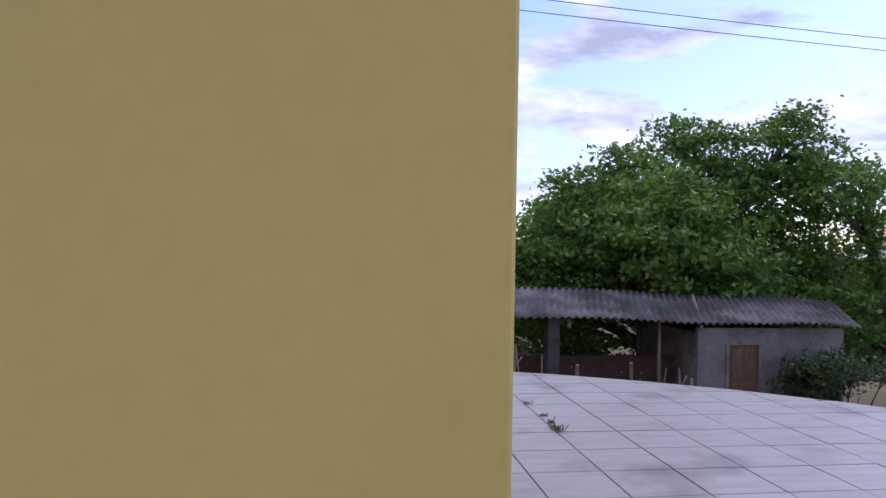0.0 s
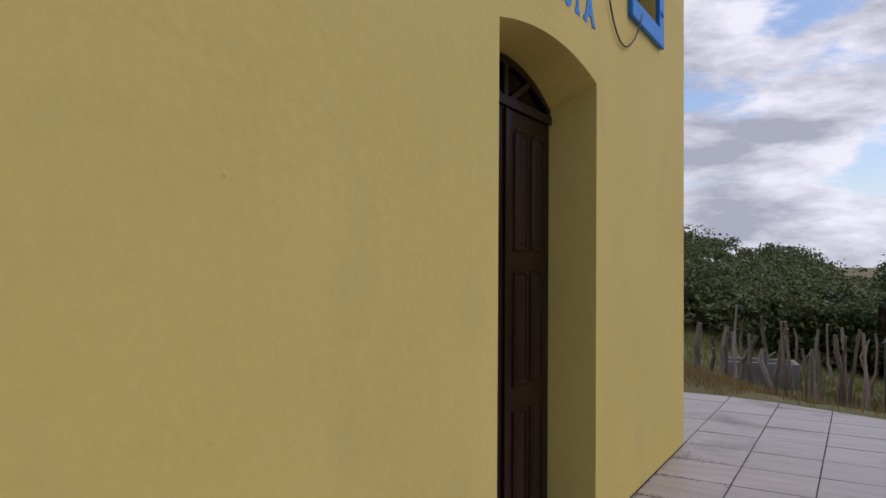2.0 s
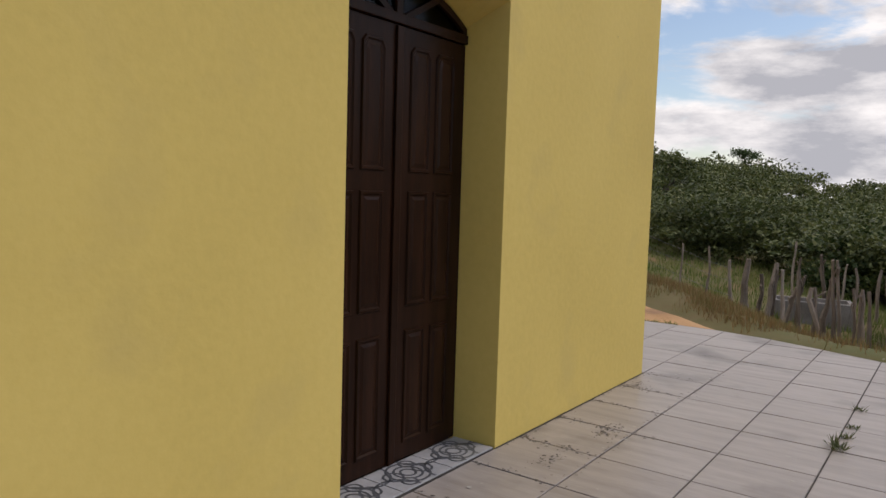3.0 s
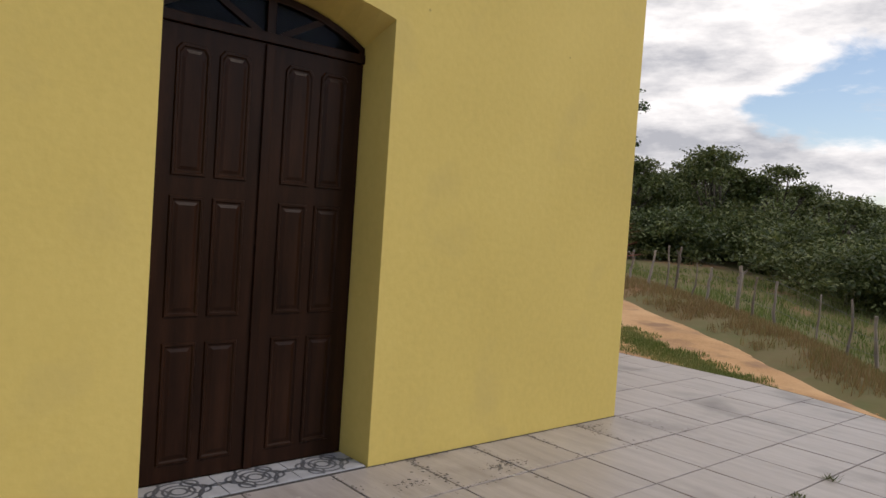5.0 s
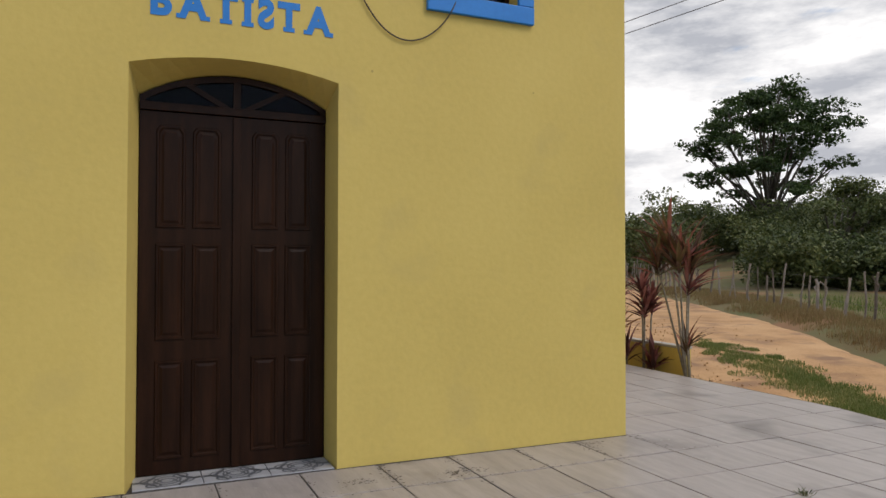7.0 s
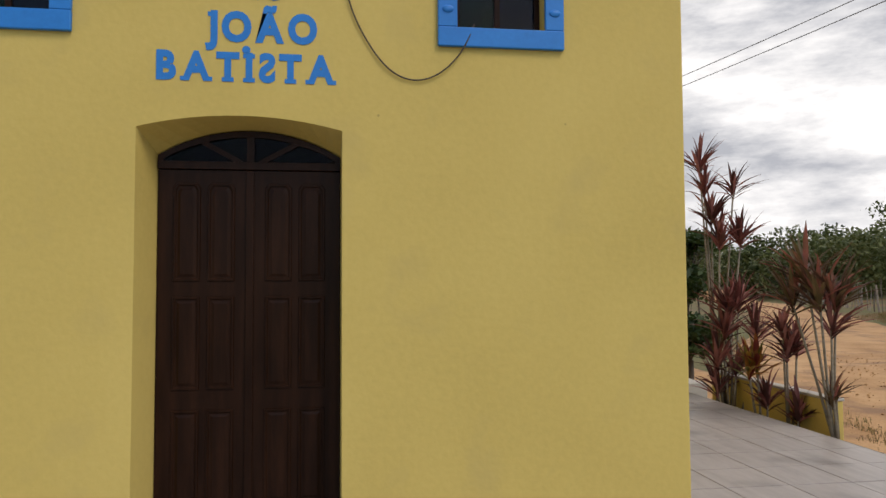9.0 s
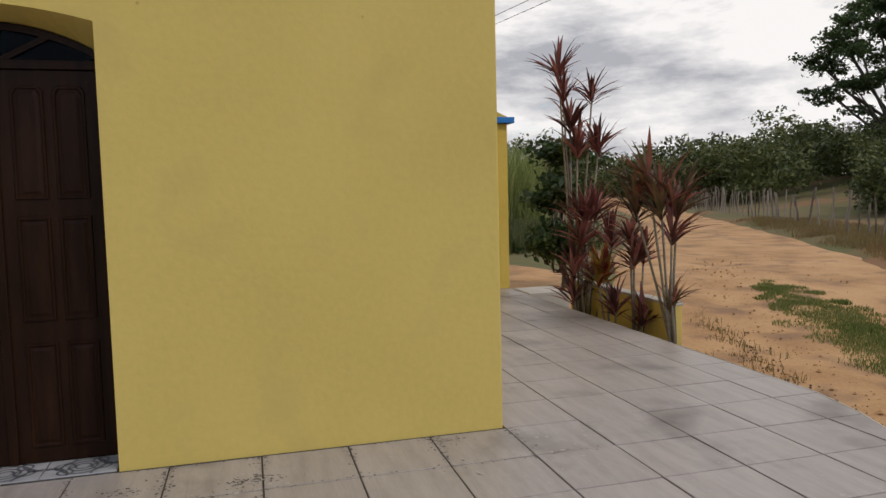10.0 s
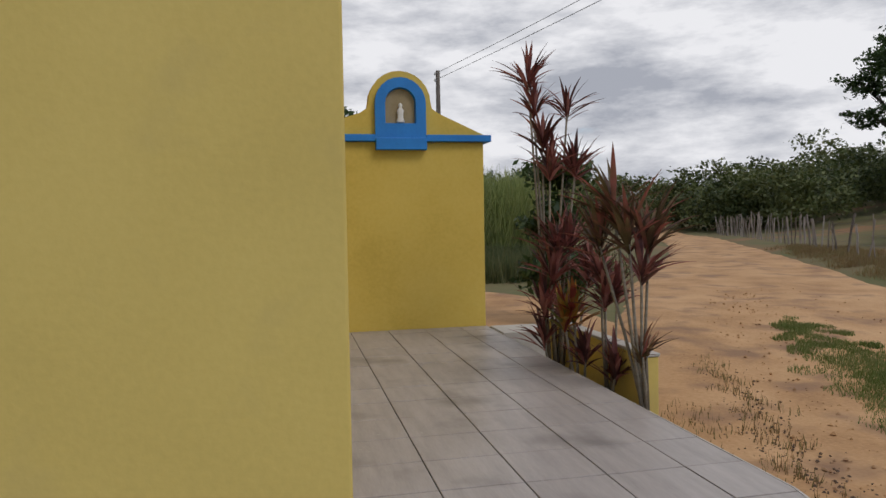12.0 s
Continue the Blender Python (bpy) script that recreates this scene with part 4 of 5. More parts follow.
for k, (x, y, h) in enumerate([(37, 20, 7.0), (40, 17.5, 6.6), (35, 25, 6.2), (43, 15.5, 6.4), (39, 21, 7.2)]):
    lob = []
    for _ in range(10):
        a, q = r2.uniform(0, 6.28), math.sqrt(r2.uniform(0.05, 1))
        lob.append((2.2 * q * math.cos(a), 2.2 * q * math.sin(a), h - 1.4 * q * q - r2.uniform(0, 1.8), 0.8, 0.8, 0.32))
    build_tree("thin_tree", x, y, lob, (0.15, 2.0), 190, 22, 0.22, 0.34, LEAF_FAR, "thin grey-limbed tree with sparse dark leaves", seed=30 + k)
r2 = random.Random(25)
build_tree("garden_tree", 4.2, 8.4, lobes_for(r2, 12, 0.28, 0.28, 0.8, 3.0, 0.36), (0.05, 0.5), 200, 24, 0.14, 0.17, LEAF_DARK, "dense dark green shrub behind the planter", "shrub", seed=26)
r2 = random.Random(27)
build_tree("garden_tree", 0.9, 30.0, lobes_for(r2, 9, 2.4, 2.0, 3.0, 6.0, 1.3), (0.25, 2.0), 200, 24, 0.3, 0.42, LEAF_DARK, "dark tree seen past the shrine room", seed=28)


def build_woods():
    """Scrub trees with flat layered crowns, thick at the wood's edge and up the slope behind it."""
    rng = np.random.default_rng(40)
    r = random.Random(41)
    allv = []
    n = 0
    while n < 640:
        b = r.uniform(46, 98)
        gone = (37 if b < 66 else 31 if b < 80 else 27) + 98 * r.random() ** 1.4
        x, y = FROM_X + gone * math.sin(radians(b)), FROM_Y + gone * math.cos(radians(b))
        if beyond_road(x, y) < (14 if b < 66 else 9) or 77.6 < b < 82.4 and 84 < gone < 117:
            continue
        n += 1
        h = r.uniform(2.4, 3.9) if gone < 60 else r.uniform(3.2, 5.4)
        if b > 86 or 76.8 < b < 83.2 and 58 < gone < 86:
            h *= 0.6
        w = h * r.uniform(0.5, 0.85)
        g = land(x, y)
        lob = []
        for k in range(7):
            a, q = r.uniform(0, 6.28), r.uniform(0.1, 0.8)
            s = w * r.uniform(0.35, 0.62)
            low = 0.05 if gone < 52 and k < 4 else 0.3
            lob.append((x + w * q * math.cos(a), y + w * q * math.sin(a), g + h * r.uniform(low, 0.95 - 0.35 * q), s, s, s * (0.34 + 0.0016 * gone)))
        pts = crown_points(rng, lob, 70 if gone < 70 else 46, 15, 0.19 + 0.0026 * gone, 0.34)
        allv.append(cards(rng, pts, 0.10 + 0.0029 * gone, 1.0))
    n = 0
    while n < 430:
        b = r.uniform(2, 44) if n < 300 else r.uniform(96, 150)
        dist = 30 + 110 * r.random() ** 1.25
        x, y = dist * math.sin(radians(b)), dist * math.cos(radians(b))
        off = beyond_road(x, y)
        if off < 7 and dist < 62 or on_road(x, y) and dist < 88 or b > 92 and dist < 44:
            continue
        n += 1
        h = r.uniform(2.6, 5.0) if b > 60 else r.uniform(2.8, 4.4) if dist < 48 else r.uniform(4.2, 6.2) if dist < 66 or r.random() < 0.85 else r.uniform(7.0, 8.6)
        w = h * r.uniform(0.36, 0.6)
        g = land(x, y)
        lob = []
        for _ in range(6):
            a, q = r.uniform(0, 6.28), r.uniform(0, 0.75)
            s = w * r.uniform(0.45, 0.75)
            lob.append((x + w * q * math.cos(a), y + w * q * math.sin(a), g + h * r.uniform(0.12, 0.86), s, s, s * 0.45))
        pts = crown_points(rng, lob, 56, 14, 0.24 + 0.003 * dist, 0.55)
        allv.append(cards(rng, pts, 0.14 + 0.004 * dist, 0.8))
    for k in range(230):
        t = r.random()
        if k < 170:
            x, y, h = 29 + 31 * t + r.uniform(4, 13), 18 + 52 * t + r.uniform(-4, 4), r.uniform(3.2, 5.6)
        else:
            x, y, h = 30 + r.gauss(1, 2.6), 21.5 + r.gauss(0, 2.6), r.uniform(1.6, 3.2)
        w = h * r.uniform(0.4, 0.6)
        g = land(x, y)
        lob = [(x + r.uniform(-.6, .6) * w, y + r.uniform(-.6, .6) * w, g + h * r.uniform(0.1, 0.85), w * 0.6, w * 0.6, w * 0.4) for _ in range(7)]
        allv.append(cards(rng, crown_points(rng, lob, 62, 20, 0.32, 0.5), 0.22, 0.8))
    return tagged(new("woods", quads_mesh("woods", np.concatenate(allv), LEAF_FAR)), "dark green scrub woods over the far slope", "woods", kind="stuff")


build_woods()


def build_scrub(name, spots, height, blade, mat, label, seed, lean=0.35):
    """Upright blades round the given spots (x, y, radius, count)."""
    rng = np.random.default_rng(seed)
    allv = []
    for x, y, rad, count in spots:
        a = rng.uniform(0, 6.283, count)
        q = rad * np.sqrt(rng.uniform(0, 1, count))
        px, py = x + q * np.cos(a), y + q * np.sin(a)
        h = height * rng.uniform(0.45, 1.2, count)
        la = rng.uniform(0, 6.283, count)
        ln = lean * h * rng.uniform(0.2, 1.2, count)
        ta = rng.uniform(0, 6.283, count)
        for i in range(count):
            g = land(px[i], py[i]) - 0.02 + (0.035 if on_road(px[i], py[i]) else 0)
            dx, dy = blade * math.cos(ta[i]) / 2, blade * math.sin(ta[i]) / 2
            tx, ty = px[i] + ln[i] * math.cos(la[i]), py[i] + ln[i] * math.sin(la[i])
            allv.append([(px[i] - dx, py[i] - dy, g), (px[i] + dx, py[i] + dy, g), (tx + dx * 0.2, ty + dy * 0.2, g + h[i]), (tx - dx * 0.2, ty - dy * 0.2, g + h[i])])
    return tagged(new(name, quads_mesh(name, np.array(allv).reshape(-1, 3), mat)), label, "grass", kind="stuff")


rg = random.Random(50)
strip = []
for i in range(150):
    t = i / 149
    strip.append((5.35 + 2.65 * t + rg.gauss(0, 0.26) * (0.5 + math.sin(3.1 * t)), 1.6 + 5.9 * t + rg.uniform(-0.3, 0.3), 0.14 + 0.16 * math.sin(3.1 * min(1, 1.2 * t + 0.15)), 150))
build_scrub("grass_strip", strip, 0.06, 0.015, GRASS, "low green grass strip between the wheel tracks", 51)
verge = []
for (ax, ay), (bx, by) in zip(FAR_EDGE[4:10], FAR_EDGE[5:11]):
    L = math.dist((ax, ay), (bx, by))
    for k in range(int(L * 22)):
        t = rg.random()
        o = rg.uniform(0.25, 3.6)
        verge.append((ax + (bx - ax) * t + o * (by - ay) / L, ay + (by - ay) * t - o * (bx - ax) / L, 0.35, 60))
build_scrub("verge_grass", verge, 0.17, 0.016, GRASS_DRY, "dry brown and green grass on the road bank", 52)
field = []
for k in range(620):
    s, o = rg.uniform(0, 1), rg.uniform(2.0, 14)
    x, y = 7.5 + 14 * s + 0.8 * o, 1.2 + 18 * s - 0.6 * o
    field.append((x, y, 0.7, 26))
build_scrub("field_grass", field, 0.22, 0.03, GRASS, "short green pasture grass behind the fence", 53)
slope = []
for k in range(460):
    slope.append((rg.uniform(4.8, 13), rg.uniform(-5, 2.0), 0.5, 26))
slope = [q for q in slope if not on_road(q[0] - 0.6, q[1] + 0.4)]
build_scrub("slope_grass", slope, 0.16, 0.02, GRASS_DRY, "patchy dry grass on the reddish slope", 54)
tall = []
for k in range(150):
    tall.append((rg.uniform(4.0, 11.5), rg.uniform(25.5, 33), 0.8, 80))
tall = [q for q in tall if not on_road(q[0] + 1.2, q[1])]
build_scrub("tall_grass", tall, 3.2, 0.05, GRASS_TALL, "stand of tall light green cane grass", 55, 0.5)
low = []
for k in range(330):
    low.append((rg.uniform(2.0, 9.5), rg.uniform(15.5, 25), 0.6, 46))
low = [q for q in low if not on_road(q[0] + 0.7, q[1])]
build_scrub("low_scrub", low, 0.62, 0.03, SCRUB, "low dark weedy scrub beside the dirt road", 56)


def build_patch(cx, cy, rx, ry):
    """A bare, ragged-edged patch of the road's dirt."""
    verts, faces, rings, sides = [(cx, cy, land(cx, cy) + 0.03)], [], 6, 40
    for i in range(1, rings + 1):
        for k in range(sides):
            a = math.tau * k / sides
            q = i / rings * (1 + 0.16 * noise.noise((2 * math.cos(a), 2 * math.sin(a), cx)))
            x, y = cx + rx * q * math.cos(a), cy + ry * q * math.sin(a)
            verts.append((x, y, land(x, y) + (0.025 if i < rings else -0.08)))
    for k in range(sides):
        faces.append((0, 1 + k, 1 + (k + 1) % sides))
    for i in range(rings - 1):
        for k in range(sides):
            a, c = 1 + i * sides, 1 + (i + 1) * sides
            faces.append((a + k, c + k, c + (k + 1) % sides, a + (k + 1) % sides))
    return tagged(raw("bare_soil", verts, faces, DIRT, smooth=True), "bare patch of orange-brown soil beside the road", "soil", kind="structure")


build_patch(3.6, 10.0, 1.8, 5.0)
build_patch(9.4, -0.9, 1.3, 2.0)
build_patch(FROM_X + 101 * math.sin(radians(80)), FROM_Y + 101 * math.cos(radians(80)), 13.0, 3.4)
bank = []
for k in range(26):
    t = rg.random()
    bank.append((2.75 + 0.6 * t + rg.uniform(-0.15, 0.5), -0.6 + 4.4 * t, 0.16, 16))
for k in range(70):
    t = rg.random()
    bank.append((3.45 + 1.7 * t + rg.gauss(0, 0.16), 1.5 + 4.1 * t + rg.gauss(0, 0.2), 0.10, 9))
build_scrub("edge_weeds", bank, 0.09, 0.012, GRASS_DRY, "sparse dry weeds on the dirt by the platform", 57)


def build_stones(name, mat, count, seed, label, rut=False):
    r = random.Random(seed)
    verts, faces = [], []
    ico = [(0, 0, 1), (1, 0, 0), (0, 1, 0), (-1, 0, 0), (0, -1, 0), (0, 0, -1)]
    tri = [(0, 1, 2), (0, 2, 3), (0, 3, 4), (0, 4, 1), (5, 2, 1), (5, 3, 2), (5, 4, 3), (5, 1, 4)]
    for _ in range(count):
        t = r.random() ** 1.5
        x, y = 2.9 + 7 * t + r.gauss(0, 0.9), -0.5 + 12 * t + r.gauss(0, 0.5)
        if rut:
            x, y = 3.45 + 1.7 * t + r.gauss(0, 0.2), 1.4 + 4.2 * t + r.gauss(0, 0.25)
        if not on_road(x, y) or x < 2.75:
            continue
        s = r.choice((0.008, 0.012, 0.016, 0.022, 0.012 if rut else 0.035))
        base, g = len(verts), land(x, y) + 0.03
        for vx, vy, vz in ico:
            q = s * r.uniform(0.6, 1.25)
            verts.append((x + vx * q, y + vy * q, g + vz * q * 0.6))
        faces += [tuple(base + i for i in f) for f in tri]
    return tagged(raw(name, verts, faces, mat), label, "stones", kind="stuff")


build_stones("stones", DIRT, 900, 58, "small stones and clods scattered on the dirt road")
build_stones("clods", SOIL, 460, 59, "dark gritty clods and litter along the road's rut", True)


# ---- red-leaved plants ----
def rosette(verts, faces, rng, c, n, length, width, droop, up):
    for _ in range(n):
        a = rng.uniform(0, 6.283)
        el = rng.uniform(*up)
        L, w = length * rng.uniform(0.75, 1.4), width * rng.uniform(0.7, 1.15)
        d = Vector((math.cos(a), math.sin(a), 0))
        s = Vector((-math.sin(a), math.cos(a), 0))
        p = Vector(c) + Vector((0, 0, rng.uniform(-0.09, 0.05)))
        base = len(verts)
        seg = 5
        for i in range(seg + 1):
            f = i / seg
            ww = w * (0.35 + 1.5 * f) if f < 0.4 else w * 0.95 * (1 - ((f - 0.4) / 0.6) ** 1.7)
            ww = max(ww, 0.002)
            fold = 0.25 * ww
            verts.append(tuple(p - s * ww / 2 + Vector((0, 0, fold))))
            verts.append(tuple(p))
            verts.append(tuple(p + s * ww / 2 + Vector((0, 0, fold))))
            e = el - droop * f * f
            p = p + (d * math.cos(e) + Vector((0, 0, math.sin(e)))) * (L / seg)
        for i in range(seg):
            q = base + 3 * i
            faces.append((q, q + 1, q + 4, q + 3))
            faces.append((q + 1, q + 2, q + 5, q + 4))


def build_plant(x, y, z, stems, label, seed, category="plant"):
    rng = random.Random(seed)
    pl = tagged(empty("red_leaf_plant", x, y, z), label, category)
    for foot, head, n, length, width, mat in stems:
        b = bmesh.new()
        a, c = Vector((foot[0] - x, foot[1] - y, 0)), Vector((head[0] - x, head[1] - y, head[2] - z))
        m1 = a.lerp(c, 0.5) + Vector((rng.uniform(-0.03, 0.03), rng.uniform(-0.03, 0.03), 0))
        tube(b, [a, m1, c], [0.015, 0.012, 0.010], 6)
        part("stem", b, CANE, pl, smooth=True)
        v, f = [], []
        rosette(v, f, rng, c, int(n * 0.84), length * 1.04, width * 0.82, 0.5, (0.35, 1.5))
        raw("leaf_head", v, f, mat, pl)
    return pl


PZ = -0.22
# tall group
build_plant(2.36, 4.0, PZ, [((2.36, 4.0), (2.13, 3.9, 2.66), 42, 0.33, 0.052, RED_LEAF), ((2.38, 4.02), (2.19, 3.92, 2.38), 38, 0.31, 0.052, RED_LEAF), ((2.42, 4.0), (2.53, 3.88, 2.36), 35, 0.30, 0.052, RED_LEAF), ((2.36, 4.03), (2.29, 3.95, 2.06), 38, 0.33, 0.057, RED_LEAF), ((2.40, 3.96), (2.33, 3.85, 1.76), 42, 0.33, 0.057, RED_LEAF), ((2.44, 4.0), (2.62, 3.9, 1.78), 45, 0.35, 0.057, RED_LEAF)], "tall cane-stemmed plant with dark red strap leaves in the planter", 61)
build_plant(2.34, 3.75, PZ, [((2.36, 3.75), (2.39, 3.8, 0.98), 52, 0.40, 0.057, RED_LEAF), ((2.42, 3.78), (2.54, 3.85, 1.02), 49, 0.40, 0.057, RED_LEAF), ((2.33, 3.72), (2.30, 3.75, 0.72), 52, 0.37, 0.057, RED_LEAF), ((2.45, 3.7), (2.66, 3.7, 0.70), 49, 0.37, 0.057, RED_LEAF), ((2.30, 3.78), (2.24, 3.8, 0.38), 45, 0.37, 0.057, RED_LEAF), ((2.38, 3.7), (2.41, 3.7, 0.30), 45, 0.35, 0.057, RED_LEAF), ((2.28, 3.74), (2.22, 3.76, 0.08), 38, 0.35, 0.052, RED_LEAF)], "dense dark red strap-leaved plant in the planter", 62)
# the near three-stemmed plant
build_plant(2.37, 2.0, PZ, [((2.36, 2.0), (2.14, 2.02, 1.36), 42, 0.37, 0.057, GREEN_RED_LEAF), ((2.38, 2.02), (2.24, 1.98, 1.12), 45, 0.42, 0.063, GREEN_RED_LEAF), ((2.40, 2.0), (2.42, 2.02, 1.08), 45, 0.44, 0.063, GREEN_RED_LEAF), ((2.37, 1.98), (2.06, 2.1, 1.10), 38, 0.37, 0.057, GREEN_RED_LEAF), ((2.38, 1.98), (2.33, 1.96, 0.88), 35, 0.35, 0.052, RED_LEAF), ((2.37, 2.0), (2.35, 2.0, 0.26), 31, 0.26, 0.040, GREEN_RED_LEAF)], "cane-stemmed plant with spiky green and red leaves", 63)
build_plant(2.42, 2.75, PZ, [((2.42, 2.75), (2.38, 2.7, 0.60), 42, 0.26, 0.063, RED_LEAF), ((2.44, 2.75), (2.50, 2.72, 0.64), 42, 0.26, 0.063, RED_LEAF), ((2.42, 2.77), (2.34, 2.7, 0.84), 35, 0.24, 0.057, RED_LEAF)], "small bright red-leaved plant in the planter", 64)
build_plant(2.24, 2.95, PZ, [((2.24, 2.95), (2.18, 2.9, 0.44), 35, 0.26, 0.069, YELLOW_LEAF), ((2.22, 2.96), (2.10, 2.92, 0.40), 31, 0.26, 0.069, YELLOW_LEAF), ((2.28, 2.9), (2.28, 2.9, 0.08), 42, 0.29, 0.063, RED_LEAF)], "small plant with yellow-streaked red leaves in the planter", 65)
build_plant(2.40, 2.55, PZ, [((2.40, 2.55), (2.42, 2.6, -0.02), 38, 0.29, 0.063, RED_LEAF)], "low dark red-leaved plant in the planter", 66)


# ---- weeds in the joints ----
def build_weed(x, y, s, seed):
    rng = np.random.default_rng(seed)
    v = []
    for _ in range(30):
        a, L = rng.uniform(0, 6.283), s * rng.uniform(0.4, 1.1)
        d = np.array((math.cos(a), math.sin(a), rng.uniform(0.2, 1.4)))
        d /= np.linalg.norm(d)
        e = np.array((-math.sin(a), math.cos(a), 0)) * 0.004
        c = np.array((rng.uniform(-0.03, 0.03), rng.uniform(-0.03, 0.03), 0))
        v += [c - e * 0.5, c + d * L * 0.5 - e, c + d * L, c + d * L * 0.5 + e]
    ob = new("weed", quads_mesh("weed", np.array(v), SCRUB))
    ob.location = (x, y, -0.004)
    return tagged(ob, "small green weed growing from a tile joint", "weed", "weeds in the joints")


for k, (x, y, s) in enumerate([(0.03, -1.35, 0.06), (-0.40, -1.36, 0.05), (-0.62, -1.35, 0.065), (-0.85, -1.35, 0.09), (-0.80, -1.33, 0.07)]):
    build_weed(x, y, s, 70 + k)


# ---- power line ----
def build_pole(x, y, h):
    g = land(x, y)
    po = tagged(empty("utility_pole", x, y, g), "plain dark grey utility pole with insulators on its side", "pole")
    bm = bmesh.new()
    tube(bm, [(0, 0, -0.3), (0, 0, h)], [0.15, 0.10], 10)
    part("shaft", bm, BARK, po, smooth=True)
    for dz in (0.15, 0.46):
        q = bmesh.new()
        bmesh.ops.create_cone(q, cap_ends=True, segments=10, radius1=0.05, radius2=0.035, depth=0.12, matrix=pose(-0.15, -0.05, h - dz))
        part("insulator", q, WHITE, po)
        part("bracket", boxed(-0.15, 0.0, -0.065, -0.035, h - dz - 0.075, h - dz - 0.055), CABLE, po)
    return g + h


PA, PB = (7.0, 31.3), (13.0, -30.0)
ha, hb = build_pole(*PA, 8.8), build_pole(*PB, 7.2 - land(13.0, -30.0))
for dz in (0.15, 0.46):
    pts = []
    for i in range(15):
        f = i / 14
        pts.append((PA[0] - 0.15 + f * (PB[0] - PA[0]), PA[1] - 0.05 + f * (PB[1] - PA[1]), ha - dz + f * (hb - ha) - 0.55 * 4 * f * (1 - f)))
    cable("power_wire", pts, 0.011, WIRE, "thin grey overhead power wire strung between two poles", "wire")


# ---- threshold ----
def build_threshold():
    th = tagged(mesh_object("threshold", boxed(IN0 - 0.02, IN1 + 0.002, 0.002, 0.238, -0.05, 0.004), GROUT), "door step of grey tiles with a swirling pale pattern", "threshold", kind="structure")
    w = (IN1 - IN0 + 0.02) / 3
    for k in range(3):
        x0 = IN0 - 0.02 + k * w
        tile = part("tile", boxed(x0 + 0.003, x0 + w - 0.003, 0.004, 0.235, 0.0045, 0.010), PATTERN_LIGHT, th)
        for cx, cy, r in ((0.5, 0.5, 0.10), (0.5, 0.5, 0.065), (0.5, 0.5, 0.035), (0.0, 0.0, 0.12), (1.0, 1.0, 0.12), (1.0, 0.0, 0.12), (0.0, 1.0, 0.12), (0.25, 0.55, 0.045), (0.75, 0.45, 0.045), (0.3, 0.2, 0.035), (0.7, 0.8, 0.035)):
            q = bmesh.new()
            px, py = x0 + cx * w, 0.12 + (cy - 0.5) * 0.22
            ring = [[], []]
            for i in range(25):
                a = i / 24 * math.tau
                for j, rr in enumerate((r - 0.006, r + 0.006)):
                    X = min(max(px + rr * math.cos(a), x0 + 0.004), x0 + w - 0.004)
                    Y = min(max(py + rr * math.sin(a), 0.005), 0.234)
                    ring[j].append(q.verts.new((X, Y, 0.0108 + 0.0004 * (r * 10))))
            for i in range(24):
                q.faces.new((ring[0][i], ring[0][i + 1], ring[1][i + 1], ring[1][i]))
            part("pattern", q, PATTERN_DARK, tile)


build_threshold()


# ---- open joint along the foot of the wall ----
for a, c in ((LEFT, D0), (D1, 0.0)):
    tagged(mesh_object("wall_joint", boxed(a, c, -0.011, -0.0005, -0.004, 0.0022), GROUT), "dark dirty joint where the wall meets the tiles", "joint", kind="structure")


# ---- mould in the joints near the wall ----
def build_mould():
    r = random.Random(96)
    verts, faces = [], []

    def blob(x, y, s):
        base, n = len(verts), 8
        st = r.uniform(0.5, 1.0)
        ta = r.uniform(0, 6.28)
        for k in range(n):
            a = k * math.tau / n
            q = s * r.uniform(0.45, 1.35)
            dx, dy = q * math.cos(a), q * st * math.sin(a)
            verts.append((x + dx * math.cos(ta) - dy * math.sin(ta), y + dx * math.sin(ta) + dy * math.cos(ta), 0.0022))
        faces.append(tuple(range(base, base + n)))

    for c in range(-9, 1):
        x = 0.013 + 0.4415 * c
        m = r.uniform(0.2, 1.0)
        for _ in range(int(90 * m)):
            blob(x + r.gauss(0, 0.022), -abs(r.gauss(0, 0.22)) - 0.01, r.choice((0.002, 0.004, 0.006, 0.010)))
    for _ in range(420):
        x = r.uniform(-5.0, 0.05)
        if not (D0 - 0.05 < x < D1 + 0.02):
            blob(x, -abs(r.gauss(0, 0.012)) - 0.004, r.choice((0.003, 0.005, 0.008)))
    for _ in range(260):
        blob(r.uniform(-4.5, 0.4), -0.4415 + r.gauss(0, 0.016), r.choice((0.002, 0.004, 0.007)))
    for k in range(9):
        cx, cy = r.uniform(-4.6, 0.2), r.uniform(-0.42, -0.08)
        for _ in range(70):
            blob(cx + r.gauss(0, 0.06), cy + r.gauss(0, 0.035), r.choice((0.002, 0.003, 0.005, 0.008)))
    return tagged(raw("mould", verts, faces, MOULD), "dark mould and dirt in the tile joints", "mould", kind="stuff")


build_mould()


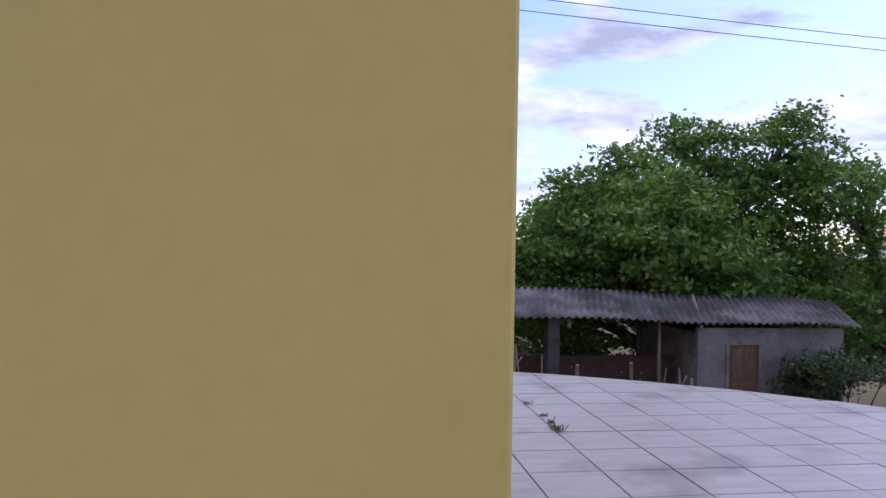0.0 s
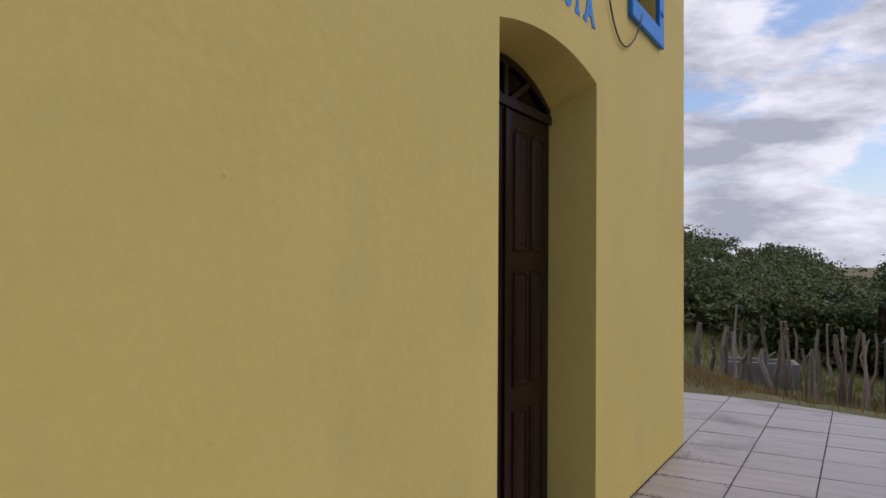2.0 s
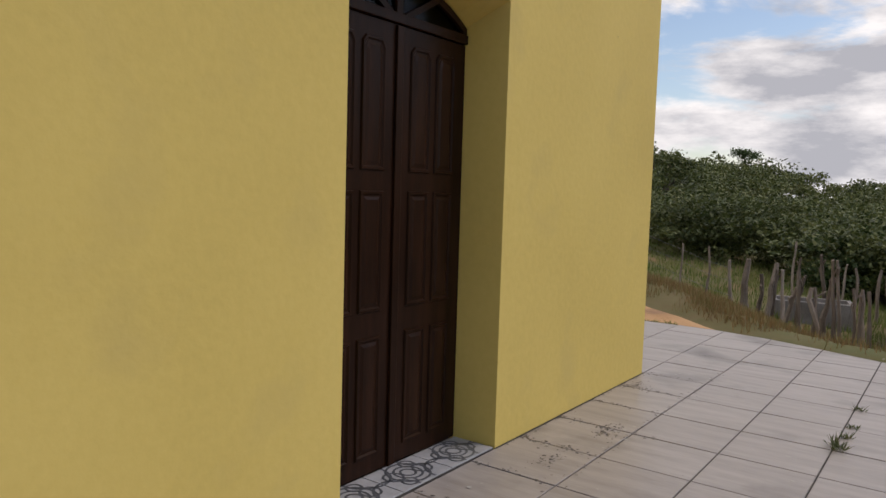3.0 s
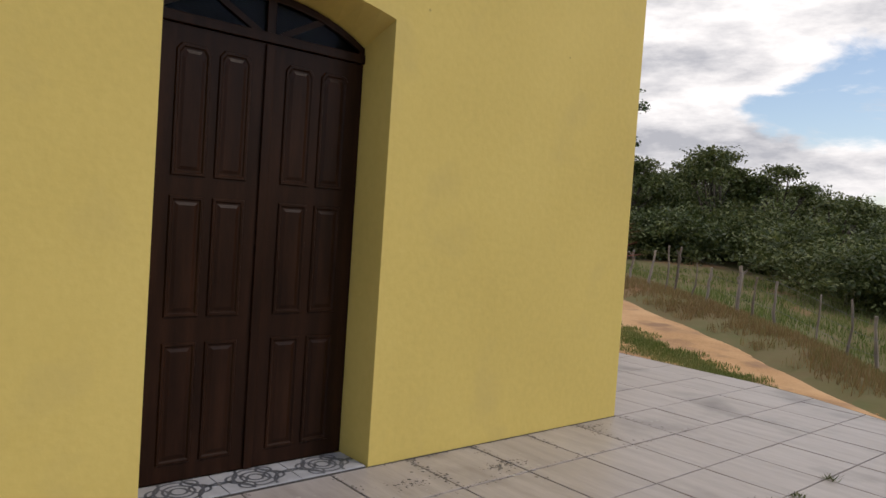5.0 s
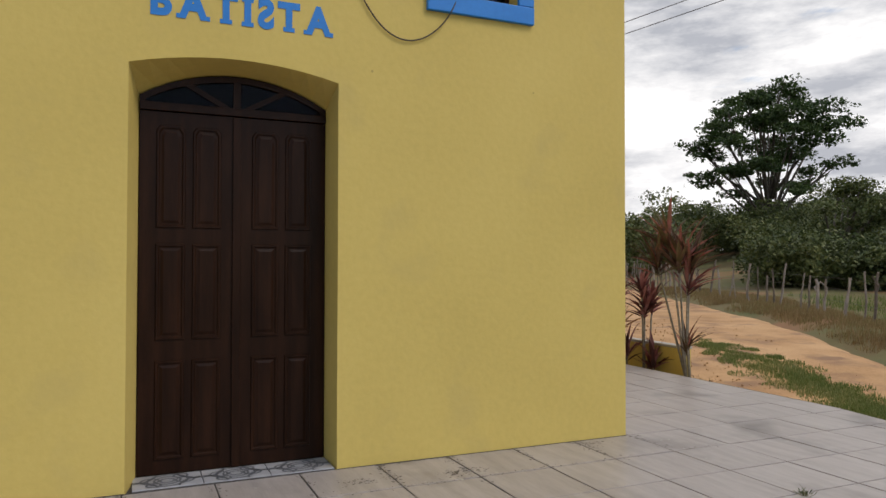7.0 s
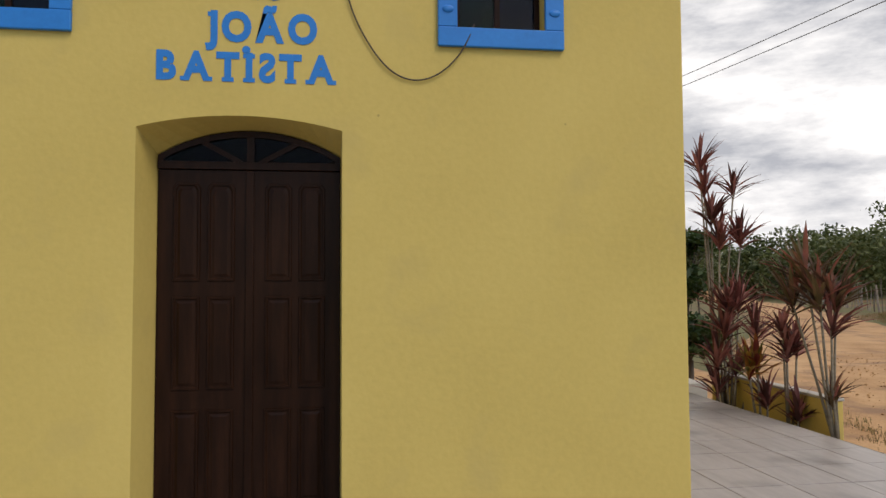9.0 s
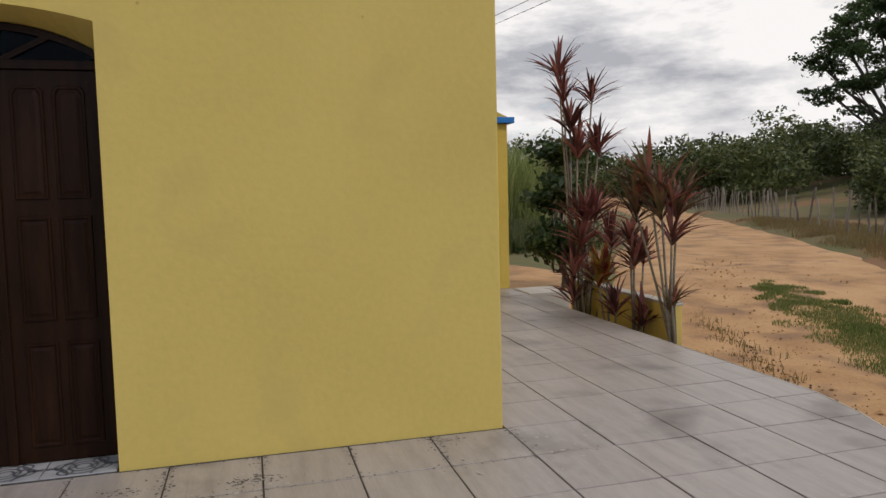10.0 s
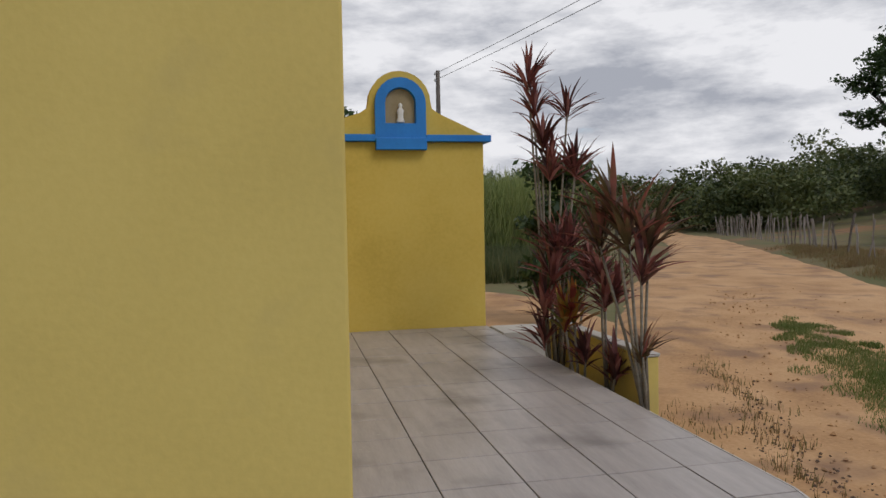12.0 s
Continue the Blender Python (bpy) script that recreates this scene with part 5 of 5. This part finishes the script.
# ---- specks on the tiles ----
def build_specks():
    r = random.Random(95)
    verts, faces = [], []
    for _ in range(330):
        x, y = r.uniform(-5.6, 1.9), -abs(r.gauss(0, 0.55)) - 0.03
        if r.random() < 0.3:
            x, y = r.uniform(0.05, 1.9), r.uniform(-3.0, 3.0)
        s = r.choice((0.003, 0.004, 0.005, 0.007, 0.011))
        n = 7
        base = len(verts)
        for k in range(n):
            a = k * math.tau / n
            q = s * r.uniform(0.6, 1.3)
            verts.append((x + q * math.cos(a), y + q * math.sin(a), 0.0026))
        faces.append(tuple(range(base, base + n)))
    return tagged(raw("paint_specks", verts, faces, LIME), "small pale paint and lime specks on the tiles", "specks", kind="stuff")


build_specks()


# ---- forecourt tiles ----
def clip(poly, edge):
    """Cuts a polygon to the inside of a clockwise convex outline."""
    for (ax, ay), (bx, by) in zip(edge, edge[1:] + edge[:1]):
        def inside(q):
            return (bx - ax) * (q[1] - ay) - (by - ay) * (q[0] - ax) <= 1e-9
        out = []
        for i, q in enumerate(poly):
            prev = poly[i - 1]
            if inside(q) != inside(prev):
                d1 = (bx - ax) * (prev[1] - ay) - (by - ay) * (prev[0] - ax)
                d2 = (bx - ax) * (q[1] - ay) - (by - ay) * (q[0] - ax)
                t = d1 / (d1 - d2)
                out.append((prev[0] + t * (q[0] - prev[0]), prev[1] + t * (q[1] - prev[1])))
            if inside(q):
                out.append(q)
        poly = out
        if len(poly) < 3:
            return []
    return poly


def tile_mesh(poly):
    cx, cy = sum(q[0] for q in poly) / len(poly), sum(q[1] for q in poly) / len(poly)
    bm = bmesh.new()
    lo, mid, hi = [], [], []
    for x, y in poly:
        lo.append(bm.verts.new((x, y, -0.012)))
        mid.append(bm.verts.new((x, y, -0.0018)))
        d = Vector((cx - x, cy - y))
        d = d.normalized() * 0.003
        hi.append(bm.verts.new((x + d.x, y + d.y, 0.0)))
    n = len(poly)
    for a, c in ((lo, mid), (mid, hi)):
        for i in range(n):
            bm.faces.new((a[i], a[(i + 1) % n], c[(i + 1) % n], c[i]))
    bm.faces.new(hi)
    bmesh.ops.recalc_face_normals(bm, faces=bm.faces)
    me = bpy.data.meshes.new("tile")
    bm.to_mesh(me)
    bm.free()
    me.materials.append(TILE)
    return me


def lay_tiles():
    T, X0, gap = 0.4415, 0.013, 0.0042
    h = T / 2 - gap
    whole = tile_mesh([(-h, -h), (-h, h), (h, h), (h, -h)])
    rt = random.Random(90)
    for c in range(-16, 6):
        for r in range(-14, 14):
            x, y = X0 + T * (c + 0.5), T * (r + 0.5)
            if y > 0 and LEFT + 0.2 < x < -0.15:
                continue
            sq = [(x - h, y - h), (x - h, y + h), (x + h, y + h), (x + h, y - h)]
            cut = clip(sq, EDGE)
            if not cut:
                continue
            area = abs(sum(cut[i - 1][0] * cut[i][1] - cut[i][0] * cut[i - 1][1] for i in range(len(cut)))) / 2
            if area < 0.004:
                continue
            full = area > (2 * h) ** 2 - 1e-4
            ob = new("tile", whole if full else tile_mesh([(px - x, py - y) for px, py in cut]))
            ob.parent = pavement
            ob.location = (x, y, rt.uniform(-0.0012, 0.0012))
            ob.rotation_euler = (rt.uniform(-0.003, 0.003), rt.uniform(-0.003, 0.003), 0)


lay_tiles()
